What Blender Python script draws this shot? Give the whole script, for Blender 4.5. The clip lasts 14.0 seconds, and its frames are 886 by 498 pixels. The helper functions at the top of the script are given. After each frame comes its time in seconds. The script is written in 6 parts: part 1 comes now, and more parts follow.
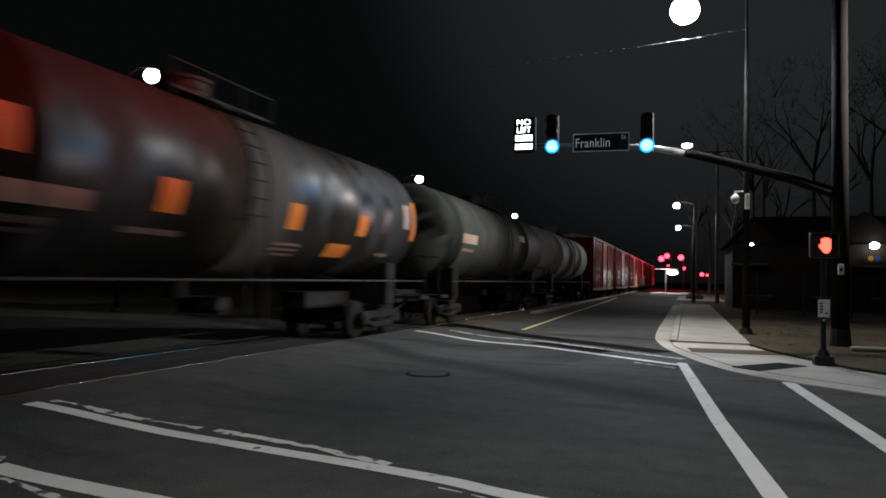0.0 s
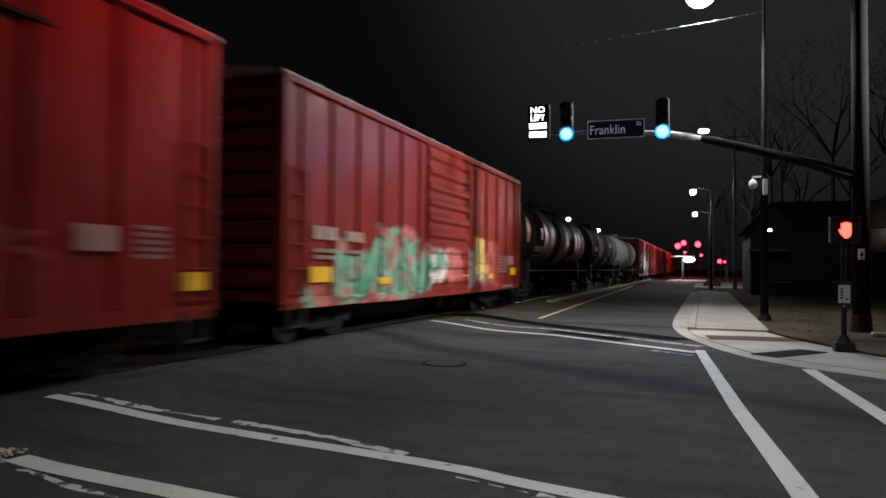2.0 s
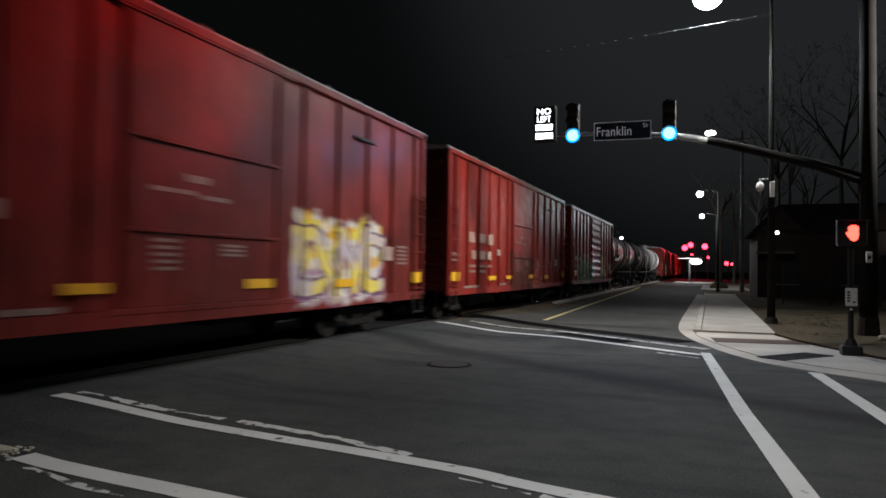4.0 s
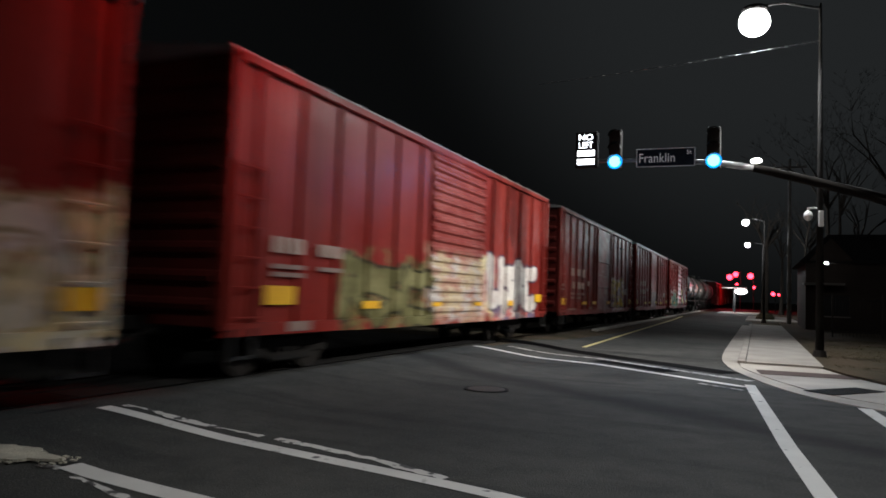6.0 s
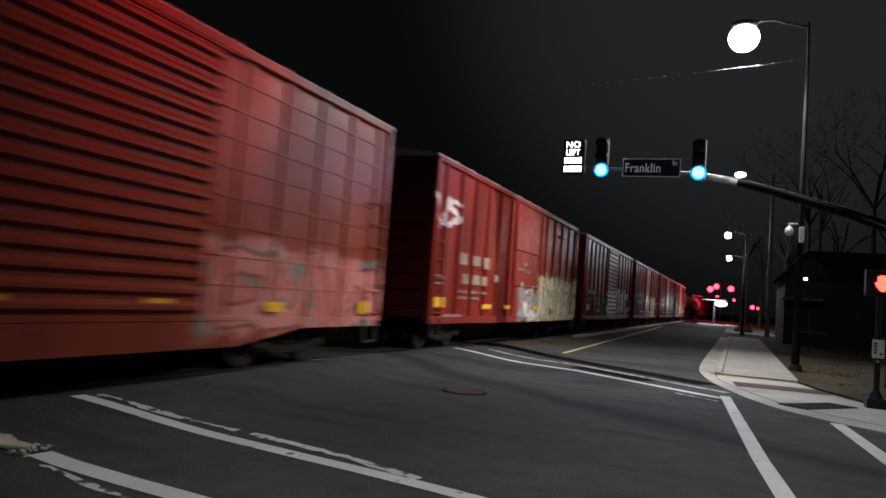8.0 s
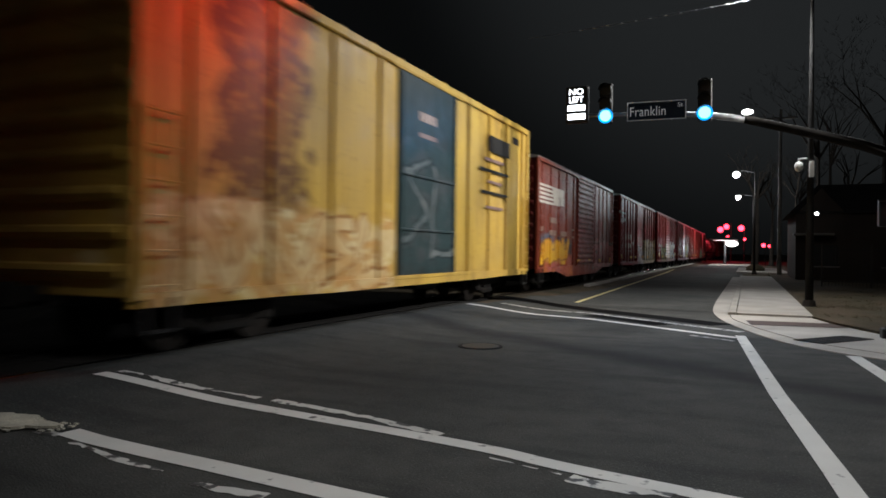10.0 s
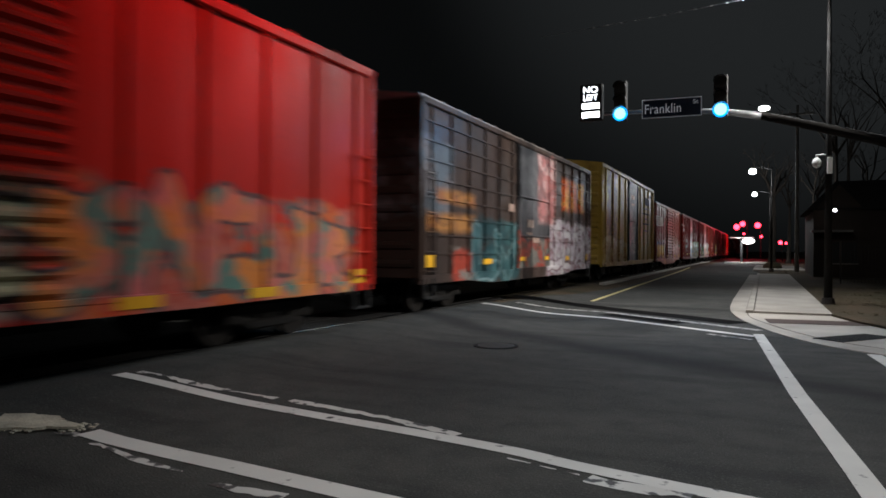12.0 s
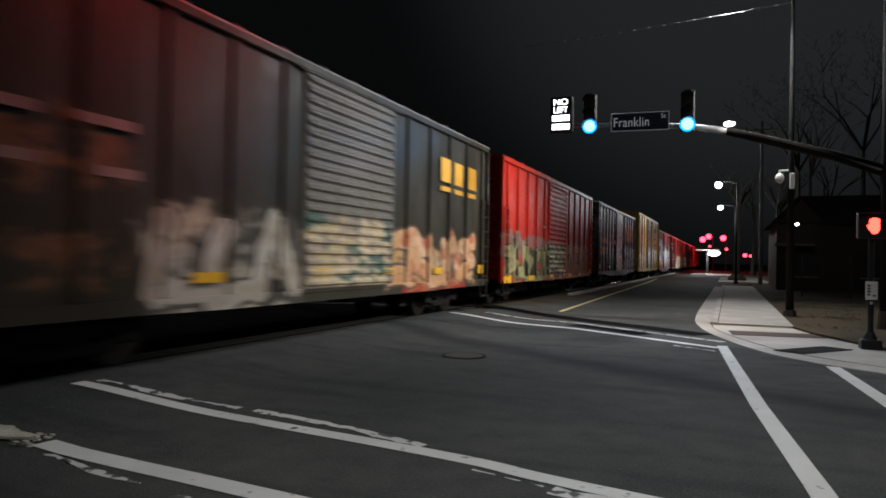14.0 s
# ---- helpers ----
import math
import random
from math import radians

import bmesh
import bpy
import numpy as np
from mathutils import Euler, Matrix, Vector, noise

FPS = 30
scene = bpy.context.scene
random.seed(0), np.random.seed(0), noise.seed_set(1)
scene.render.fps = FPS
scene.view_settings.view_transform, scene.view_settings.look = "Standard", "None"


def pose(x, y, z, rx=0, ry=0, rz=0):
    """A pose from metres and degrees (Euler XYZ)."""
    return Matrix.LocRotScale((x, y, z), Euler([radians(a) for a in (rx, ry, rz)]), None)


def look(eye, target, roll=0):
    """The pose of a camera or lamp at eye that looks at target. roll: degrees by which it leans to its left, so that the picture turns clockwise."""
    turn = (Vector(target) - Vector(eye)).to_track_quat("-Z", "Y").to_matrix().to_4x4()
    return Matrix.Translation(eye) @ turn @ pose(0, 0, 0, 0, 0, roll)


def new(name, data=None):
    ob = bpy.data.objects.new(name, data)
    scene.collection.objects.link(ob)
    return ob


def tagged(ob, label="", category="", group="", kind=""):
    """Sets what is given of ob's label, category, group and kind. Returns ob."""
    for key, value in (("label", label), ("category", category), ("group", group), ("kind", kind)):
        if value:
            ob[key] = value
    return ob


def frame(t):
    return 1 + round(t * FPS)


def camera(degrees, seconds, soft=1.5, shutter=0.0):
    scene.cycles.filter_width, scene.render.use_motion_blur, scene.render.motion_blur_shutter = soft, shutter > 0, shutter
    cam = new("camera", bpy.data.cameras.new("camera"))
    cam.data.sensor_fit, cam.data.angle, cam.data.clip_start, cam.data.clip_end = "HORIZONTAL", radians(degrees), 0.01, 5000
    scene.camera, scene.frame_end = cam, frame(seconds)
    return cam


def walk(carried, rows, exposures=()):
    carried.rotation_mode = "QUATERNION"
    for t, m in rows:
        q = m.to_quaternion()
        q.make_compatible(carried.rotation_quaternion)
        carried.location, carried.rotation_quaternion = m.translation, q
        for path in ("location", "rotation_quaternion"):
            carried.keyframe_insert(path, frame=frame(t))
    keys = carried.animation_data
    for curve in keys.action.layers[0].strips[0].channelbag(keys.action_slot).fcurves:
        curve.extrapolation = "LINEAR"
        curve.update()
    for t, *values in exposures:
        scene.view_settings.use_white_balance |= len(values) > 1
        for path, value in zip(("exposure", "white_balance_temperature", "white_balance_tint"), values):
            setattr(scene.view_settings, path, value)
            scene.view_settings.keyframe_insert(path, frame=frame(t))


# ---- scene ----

# ---- camera: handheld on one spot; seconds, x, y, z, yaw, pitch, roll ----
PATH = [
    (0, -0.02, -0.008, 1.551, 19.16, 2.34, -1.16),
    (0.5, -0.015, 0.009, 1.544, 19.77, 1.8, -1.1),
    (1, -0.02, 0.015, 1.546, 19.87, 1.75, -1.05),
    (1.5, -0.011, 0.012, 1.544, 20.24, 1.74, -0.55),
    (2, -0.024, 0.019, 1.549, 20.41, 1.49, -0.51),
    (2.5, 0.002, 0.006, 1.549, 21.18, 1.36, -0.48),
    (3, -0.007, 0.013, 1.55, 21.26, 1.44, -0.33),
    (5.5, 0.001, -0.007, 1.554, 20.84, 2.4, -2.28),
    (6, 0.008, -0.026, 1.544, 24.08, 3.45, -2.01),
    (6.2, 0.015, -0.02, 1.545, 24.04, 3.17, -2.56),
    (6.5, 0.024, -0.012, 1.546, 24.15, 3.3, -3.12),
    (7, 0.017, -0.005, 1.544, 23.17, 3.44, -3.88),
    (7.4, 0.003, -0.021, 1.544, 22.83, 3.73, -4.19),
    (7.5, -0.001, -0.026, 1.544, 22.75, 3.9, -4.31),
    (8, 0.026, -0.029, 1.542, 22.68, 3.63, -4.19),
    (8.5, 0.048, -0.003, 1.538, 24.66, 2.56, -2.47),
    (8.6, 0.046, -0.003, 1.538, 24.24, 2.21, -2.11),
    (11, -0.009, 0.002, 1.551, 23.64, -0.04, -0.36),
    (11.5, -0.008, 0.01, 1.551, 24.14, 0.01, -0.26),
    (11.7, -0.011, 0.005, 1.552, 24.52, 0.05, -0.3),
    (12, -0.014, -0.003, 1.553, 24.61, 0.03, -0.34),
    (12.5, 0.003, 0.011, 1.56, 23.98, 0.15, -0.85),
    (12.9, 0.001, 0.007, 1.553, 22.65, 0.12, -0.92),
    (13, 0.001, 0.007, 1.551, 22.69, 0.08, -1.02),
    (13.5, -0.009, 0.005, 1.558, 22.94, 0.28, -1),
    (14, 0.007, 0.011, 1.567, 22.21, 0.76, -1.05),
]
cam = camera(64.6, 14.0, soft=1.6, shutter=0.75)
walk(cam, [(t, pose(x, y, z, 90 + pitch, roll, yaw)) for t, x, y, z, yaw, pitch, roll in PATH])

# ---- night sky, lamps ----
TRACK_X, RAIL_Z, SPEED = -8.06, 0.13, 12.4
CAR_W = 1.6

world = bpy.data.worlds.new("night")
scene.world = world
world.use_nodes = True
# night sky; a brighter patch near the corner lamp stands for its haze
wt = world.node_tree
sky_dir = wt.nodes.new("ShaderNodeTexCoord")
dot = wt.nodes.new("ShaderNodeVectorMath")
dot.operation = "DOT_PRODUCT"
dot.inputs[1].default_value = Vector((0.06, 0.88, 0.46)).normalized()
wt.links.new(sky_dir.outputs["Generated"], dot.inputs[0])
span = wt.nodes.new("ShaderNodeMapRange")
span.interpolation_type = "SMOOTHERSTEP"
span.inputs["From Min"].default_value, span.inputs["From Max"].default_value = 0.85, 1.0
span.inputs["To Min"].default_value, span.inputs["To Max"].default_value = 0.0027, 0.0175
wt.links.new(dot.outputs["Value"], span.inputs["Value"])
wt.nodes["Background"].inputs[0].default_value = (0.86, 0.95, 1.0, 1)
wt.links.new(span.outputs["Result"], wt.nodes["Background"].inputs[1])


def lamp(name, kind, place, watts, colour, radius=0.15, target=None, cone=150, blend=0.5):
    data = bpy.data.lights.new(name, kind)
    data.energy, data.color = watts, colour
    data.shadow_soft_size = radius
    ob = new(name, data)
    if kind == "SPOT":
        data.spot_size, data.spot_blend = radians(cone), blend
        ob.matrix_world = look(place, target)
    else:
        ob.location = place
    return ob


COOL = (0.93, 0.97, 1.0)
lamp("corner_lamp_light", "SPOT", (-0.12, 22.4, 9.4), 2900, COOL, 0.45, (-0.3, 20.0, 0), 140)
# unseen lamp, placed so that the mast's shadow falls on the cars
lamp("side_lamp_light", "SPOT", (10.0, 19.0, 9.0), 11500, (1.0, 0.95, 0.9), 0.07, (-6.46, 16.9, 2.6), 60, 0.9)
# added light from out of view that brightens the near road
lamp("near_fill_light", "SPOT", (1.5, 3.0, 9.0), 1250, (0.98, 0.98, 0.96), 0.2, (-1.2, 8.2, 0), 80, 0.65)
lamp("far_lamp_light", "POINT", (-0.83, 59, 7.3), 800, COOL, 0.2)
lamp("far_lamp_light", "POINT", (-1.04, 90, 7.8), 1300, COOL, 0.2)
lamp("crossing_glow", "POINT", (-3.5, 144, 6.2), 2600, (1.0, 0.06, 0.1), 0.4)


# ---- materials ----
def material(name):
    m = bpy.data.materials.new(name)
    m.use_nodes = True
    nt = m.node_tree
    return m, nt, nt.nodes["Principled BSDF"]


def add(nt, kind, **values):
    n = nt.nodes.new(kind)
    for k, v in values.items():
        if k in ("operation", "blend_type", "data_type", "feature", "clamp_result"):
            if k == "operation":
                n.operation = v
            elif k == "blend_type":
                n.blend_type = v
            elif k == "data_type":
                n.data_type = v
            elif k == "feature":
                n.feature = v
        else:
            n.inputs[k].default_value = v
    return n


def coords(nt, scale=(1, 1, 1), world_space=False, shift=(0, 0, 0)):
    mp = add(nt, "ShaderNodeMapping", Scale=scale, Location=shift)
    if world_space:
        nt.links.new(nt.nodes.new("ShaderNodeNewGeometry").outputs["Position"], mp.inputs[0])
    else:
        nt.links.new(nt.nodes.new("ShaderNodeTexCoord").outputs["Object"], mp.inputs[0])
    return mp.outputs[0]


def noise_fac(nt, vec, scale, detail=4, low=0.4, high=0.6):
    n = add(nt, "ShaderNodeTexNoise", Scale=scale, Detail=detail)
    nt.links.new(vec, n.inputs["Vector"])
    r = add(nt, "ShaderNodeMapRange")
    r.inputs["From Min"].default_value, r.inputs["From Max"].default_value = low, high
    nt.links.new(n.outputs["Fac"], r.inputs["Value"])
    return r.outputs["Result"]


def mixed(nt, fac, a, b):
    n = nt.nodes.new("ShaderNodeMix")
    n.data_type = "RGBA"
    for value, socket in ((fac, n.inputs["Factor"]), (a, n.inputs["A"]), (b, n.inputs["B"])):
        if hasattr(value, "node"):
            nt.links.new(value, socket)
        elif isinstance(value, (int, float)):
            socket.default_value = value
        else:
            socket.default_value = (*value, 1)
    return n.outputs["Result"]


def times(nt, a, b):
    n = nt.nodes.new("ShaderNodeMath")
    n.operation = "MULTIPLY"
    for value, socket in ((a, n.inputs[0]), (b, n.inputs[1])):
        if hasattr(value, "node"):
            nt.links.new(value, socket)
        else:
            socket.default_value = value
    return n.outputs[0]


def bumped(nt, bsdf, vec, scale, strength, distance=0.01, detail=5):
    n = add(nt, "ShaderNodeTexNoise", Scale=scale, Detail=detail)
    nt.links.new(vec, n.inputs["Vector"])
    b = add(nt, "ShaderNodeBump", Strength=strength, Distance=distance)
    nt.links.new(n.outputs["Fac"], b.inputs["Height"])
    nt.links.new(b.outputs[0], bsdf.inputs["Normal"])


def surface(name, colour, other, rough=0.7, metal=0.0, grain=30, stain=1.2, bump=0.3, distance=0.004, world_space=False, amount=1.0):
    """Two tones, mixed in large stains and fine grain, with relief."""
    m, nt, p = material(name)
    v = coords(nt, world_space=world_space)
    big = noise_fac(nt, v, stain, 5, 0.35, 0.68)
    fine = noise_fac(nt, v, grain, 3, 0.3, 0.7)
    c = mixed(nt, times(nt, big, amount), colour, other)
    c = mixed(nt, times(nt, fine, 0.35 * amount), c, tuple(0.6 * k for k in colour))
    nt.links.new(c, p.inputs["Base Color"])
    p.inputs["Roughness"].default_value, p.inputs["Metallic"].default_value = rough, metal
    p.inputs["Specular IOR Level"].default_value = 0.3
    bumped(nt, p, v, grain * 1.5, bump, distance)
    return m


def glow(name, colour, strength):
    m, nt, p = material(name)
    p.inputs["Base Color"].default_value = (*colour, 1)
    p.inputs["Emission Color"].default_value = (*colour, 1)
    p.inputs["Emission Strength"].default_value = strength
    return m


def asphalt_material():
    """Worn asphalt: broad worn patches, mottling, pale specks of stone and fine relief."""
    m, nt, p = material("asphalt")
    v = coords(nt, world_space=True)
    c = mixed(nt, noise_fac(nt, v, 0.35, 5, 0.35, 0.68), (0.078, 0.078, 0.072), (0.044, 0.046, 0.044))
    c = mixed(nt, times(nt, noise_fac(nt, v, 2.6, 6, 0.42, 0.7), 0.55), c, (0.034, 0.036, 0.036))
    c = mixed(nt, times(nt, noise_fac(nt, v, 40, 3, 0.55, 0.72), 0.6), c, (0.13, 0.125, 0.118))
    c = mixed(nt, times(nt, noise_fac(nt, coords(nt, (0.25, 1.6, 1), True), 1.1, 4, 0.52, 0.75), 0.6), c, (0.024, 0.024, 0.025))
    # long darker band across the intersection
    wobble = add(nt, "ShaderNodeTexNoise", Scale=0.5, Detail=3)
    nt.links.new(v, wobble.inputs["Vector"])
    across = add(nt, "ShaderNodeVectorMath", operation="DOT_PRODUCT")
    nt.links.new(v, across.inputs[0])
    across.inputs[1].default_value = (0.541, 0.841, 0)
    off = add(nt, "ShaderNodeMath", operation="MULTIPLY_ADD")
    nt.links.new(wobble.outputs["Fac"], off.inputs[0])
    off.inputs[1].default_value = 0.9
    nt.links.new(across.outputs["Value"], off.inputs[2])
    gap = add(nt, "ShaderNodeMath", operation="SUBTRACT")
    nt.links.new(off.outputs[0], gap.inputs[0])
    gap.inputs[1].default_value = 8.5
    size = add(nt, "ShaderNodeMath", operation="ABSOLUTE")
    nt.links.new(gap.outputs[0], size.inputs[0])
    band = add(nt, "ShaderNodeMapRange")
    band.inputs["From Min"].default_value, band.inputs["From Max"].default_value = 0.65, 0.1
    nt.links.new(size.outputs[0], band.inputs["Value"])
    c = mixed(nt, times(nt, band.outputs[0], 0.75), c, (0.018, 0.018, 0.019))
    nt.links.new(c, p.inputs["Base Color"])
    p.inputs["Roughness"].default_value, p.inputs["Specular IOR Level"].default_value = 0.88, 0.12
    bumped(nt, p, v, 60, 0.9, 0.012)
    return m


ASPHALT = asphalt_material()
ASPHALT_DARK = surface("tar_seam", (0.012, 0.012, 0.013), (0.02, 0.02, 0.021), 0.75, 0, 40, 2, 0.5, 0.006, True)
ASPHALT_DARK.node_tree.nodes["Principled BSDF"].inputs["Specular IOR Level"].default_value = 0.05
TAR = surface("black_tar", (0.004, 0.004, 0.0045), (0.007, 0.007, 0.007), 0.9, 0, 40, 2, 0.5, 0.006, True)
TAR.node_tree.nodes["Principled BSDF"].inputs["Specular IOR Level"].default_value = 0.03
CONCRETE = surface("concrete", (0.46, 0.425, 0.38), (0.33, 0.305, 0.27), 0.85, 0, 60, 0.8, 0.3, 0.004, True)
BRICK_BAND = surface("paver_band", (0.075, 0.045, 0.04), (0.05, 0.035, 0.03), 0.85, 0, 30, 2, 0.4, 0.004, True)
STEEL_DARK = surface("dark_steel", (0.035, 0.034, 0.033), (0.06, 0.05, 0.042), 0.6, 0.3, 25, 2, 0.3)
BLACK_METAL = surface("black_paint_metal", (0.012, 0.012, 0.013), (0.02, 0.02, 0.02), 0.5, 0.0, 25, 2, 0.2)
POLE_DARK = surface("dark_pole_paint", (0.012, 0.0115, 0.011), (0.02, 0.018, 0.017), 0.9, 0.0, 25, 2, 0.2)
POLE_DARK.node_tree.nodes["Principled BSDF"].inputs["Specular IOR Level"].default_value = 0.12
GALVANISED = surface("galvanised", (0.42, 0.43, 0.44), (0.32, 0.33, 0.34), 0.45, 0.6, 30, 2, 0.2)
RAIL_STEEL = surface("rail_steel", (0.55, 0.53, 0.5), (0.42, 0.39, 0.36), 0.2, 1.0, 20, 2, 0.05, 0.001)
RAIL_RUST = surface("rail_rust", (0.09, 0.05, 0.03), (0.05, 0.035, 0.028), 0.85, 0.2, 30, 3, 0.4)
BALLAST = surface("ballast", (0.075, 0.07, 0.065), (0.035, 0.032, 0.03), 0.95, 0, 14, 0.6, 1.0, 0.05, True)
TIMBER = surface("timber", (0.06, 0.045, 0.035), (0.03, 0.025, 0.02), 0.9, 0, 20, 2, 0.5)
SOIL = surface("soil_and_dry_grass", (0.085, 0.058, 0.034), (0.035, 0.034, 0.018), 0.95, 0, 18, 0.7, 1.0, 0.04, True)
WHITE_PLASTIC = surface("white_plastic", (0.75, 0.75, 0.74), (0.62, 0.62, 0.6), 0.4, 0, 20, 2, 0.1)
RUBBER = surface("rubber_panel", (0.009, 0.009, 0.009), (0.016, 0.015, 0.014), 0.9, 0, 20, 1.5, 0.4, 0.01, True)
SIGNAL_GREEN = glow("green_signal_lens", (0.17, 0.62, 1.0), 4)
# emission for a ring that imitates the blue halo round the lens
SIGNAL_HALO = glow("green_signal_halo", (0.0, 0.36, 1.0), 1.5)
LAMP_WHITE = glow("lamp_lens", (1.0, 0.98, 0.95), 60)
LAMP_FAR = glow("far_lamp_lens", (1.0, 0.98, 0.96), 30)
SIGNAL_RED = glow("red_signal_lens", (1.0, 0.025, 0.05), 12)
HAND_RED = glow("red_pedestrian_lens", (1.0, 0.06, 0.04), 5.5)
SIGN_WHITE = glow("sign_led_white", (0.9, 0.95, 1.0), 5)


def worn_paint(name, colour, dirt, low=0.42, high=0.5):
    """Road paint, worn through to the asphalt in patches."""
    m, nt, p = material(name)
    v = coords(nt, world_space=True)
    wear = noise_fac(nt, v, 6, 8, low - 0.13, high - 0.13)
    grime = noise_fac(nt, v, 1.5, 4, 0.35, 0.7)
    c = mixed(nt, times(nt, grime, 0.4), colour, dirt)
    c = mixed(nt, wear, (0.06, 0.06, 0.06), c)
    nt.links.new(c, p.inputs["Base Color"])
    p.inputs["Roughness"].default_value = 0.7
    bumped(nt, p, v, 70, 0.4, 0.003)
    return m


PAINT_WHITE = worn_paint("white_road_paint", (0.68, 0.67, 0.64), (0.44, 0.43, 0.41))
PAINT_FADED = worn_paint("faded_white_road_paint", (0.42, 0.41, 0.39), (0.2, 0.2, 0.19), 0.56, 0.62)
PAINT_FLAKED = worn_paint("flaking_white_road_paint", (0.62, 0.61, 0.58), (0.4, 0.39, 0.37), 0.55, 0.6)
PAINT_YELLOW = worn_paint("yellow_road_paint", (0.58, 0.5, 0.22), (0.38, 0.33, 0.17))


# ---- mesh helpers ----
def part(name, bm, mat, parent=None, label=""):
    me = bpy.data.meshes.new(name)
    bm.normal_update()
    bm.to_mesh(me)
    bm.free()
    me.materials.append(mat)
    ob = new(name, me)
    if parent:
        ob.parent = parent
    if label:
        ob["label"] = label
    return ob


def box(bm, x0, y0, z0, x1, y1, z1, bevel=0.0):
    g = bmesh.ops.create_cube(bm, size=1, matrix=Matrix.Translation(((x0 + x1) / 2, (y0 + y1) / 2, (z0 + z1) / 2)) @ Matrix.Diagonal((abs(x1 - x0), abs(y1 - y0), abs(z1 - z0), 1)))
    if bevel:
        edges = list({e for v in g["verts"] for e in v.link_edges})
        bmesh.ops.bevel(bm, geom=edges, offset=bevel, segments=1, affect="EDGES")
    return bm


def tube(bm, a, b, r0, r1=None, n=10, caps=True):
    a, b = Vector(a), Vector(b)
    m = Matrix.Translation((a + b) / 2) @ (b - a).to_track_quat("Z", "Y").to_matrix().to_4x4()
    bmesh.ops.create_cone(bm, cap_ends=caps, segments=n, radius1=r0, radius2=r0 if r1 is None else r1, depth=(b - a).length, matrix=m)
    return bm


def ball(bm, place, r, sx=1, sy=1, sz=1, u=20, v=12):
    bmesh.ops.create_uvsphere(bm, u_segments=u, v_segments=v, radius=r, matrix=Matrix.Translation(place) @ Matrix.Diagonal((sx, sy, sz, 1)))
    return bm


def sweep(bm, points, radii, n=14):
    """One bent tapered tube through the points."""
    rings = []
    for k, p in enumerate(points):
        d = (Vector(points[min(k + 1, len(points) - 1)]) - Vector(points[max(k - 1, 0)])).normalized()
        m = Matrix.Translation(p) @ d.to_track_quat("Z", "Y").to_matrix().to_4x4()
        rings.append([bm.verts.new(m @ Vector((radii[k] * math.cos(2 * math.pi * q / n), radii[k] * math.sin(2 * math.pi * q / n), 0))) for q in range(n)])
    for a, b in zip(rings, rings[1:]):
        for q in range(n):
            bm.faces.new((a[q], a[(q + 1) % n], b[(q + 1) % n], b[q]))
    bm.faces.new(rings[0][::-1])
    bm.faces.new(rings[-1])
    bmesh.ops.recalc_face_normals(bm, faces=bm.faces[:])
    return bm


def smooth(ob):
    for p in ob.data.polygons:
        p.use_smooth = True
    return ob


def B():
    return bmesh.new()


def thing(name, m, label, category, group=""):
    ob = new(name)
    ob.matrix_world = m
    return tagged(ob, label, category, group)


def gz(x):
    """Height of the road: it climbs a little towards the track."""
    s = min(1, max(0, (-4.6 - x) / 2.3))
    return RAIL_Z * (s * s * (3 - 2 * s))


def structure(ob, label, category="ground"):
    return tagged(ob, label, category, kind="structure")


# ---- ground ----
def sheet(xs, ys, height):
    bm = B()
    grid = [[bm.verts.new((x, y, height(x, y))) for y in ys] for x in xs]
    for i in range(len(xs) - 1):
        for j in range(len(ys) - 1):
            bm.faces.new((grid[i][j], grid[i + 1][j], grid[i + 1][j + 1], grid[i][j + 1]))
    return bm


def steps(a, b, n):
    return [a + (b - a) * k / n for k in range(n + 1)]


GX = [-2500, -600, -200, -80, -40, -20, -12, -10, -9.0] + steps(-7.6, -4.4, 16) + [0, 10, 20, 40, 80, 200, 600, 2500]
GY = [-2500, -600, -200, -60, -30] + steps(-20, 60, 16) + [80, 120, 200, 400, 900, 2500]
structure(part("ground", sheet(GX, GY, lambda x, y: gz(x) - 0.05), SOIL), "dark soil and dry grass beside the road")


def road_edge(x, y):
    return gz(x)


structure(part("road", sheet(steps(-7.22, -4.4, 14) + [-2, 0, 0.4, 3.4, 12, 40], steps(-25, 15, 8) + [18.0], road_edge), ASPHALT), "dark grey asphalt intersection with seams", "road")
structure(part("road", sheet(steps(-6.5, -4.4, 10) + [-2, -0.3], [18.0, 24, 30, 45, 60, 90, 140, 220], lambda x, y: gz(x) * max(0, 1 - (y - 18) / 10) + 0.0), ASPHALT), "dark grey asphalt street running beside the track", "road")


def strip(name, points, width, mat, lift=0.006, label=""):
    """A painted line along a polyline on the road, following its slope."""
    bm = B()
    rows = []
    dense = []
    for (x0, y0), (x1, y1) in zip(points, points[1:]):
        n = max(1, int(math.hypot(x1 - x0, y1 - y0) / 0.3))
        dense += [(x0 + (x1 - x0) * k / n, y0 + (y1 - y0) * k / n) for k in range(n)]
    dense.append(points[-1])
    for k, (x, y) in enumerate(dense):
        a, b = dense[max(0, k - 1)], dense[min(len(dense) - 1, k + 1)]
        d = Vector((b[0] - a[0], b[1] - a[1], 0)).normalized()
        s = Vector((-d.y, d.x, 0)) * width / 2
        rows.append([bm.verts.new((x + q * s.x, y + q * s.y, gz(x + q * s.x) + lift)) for q in (-1, 1)])
    for p, q in zip(rows, rows[1:]):
        bm.faces.new((p[0], q[0], q[1], p[1]))
    return structure(part(name, bm, mat), label or "worn white painted line on the asphalt", "road marking")


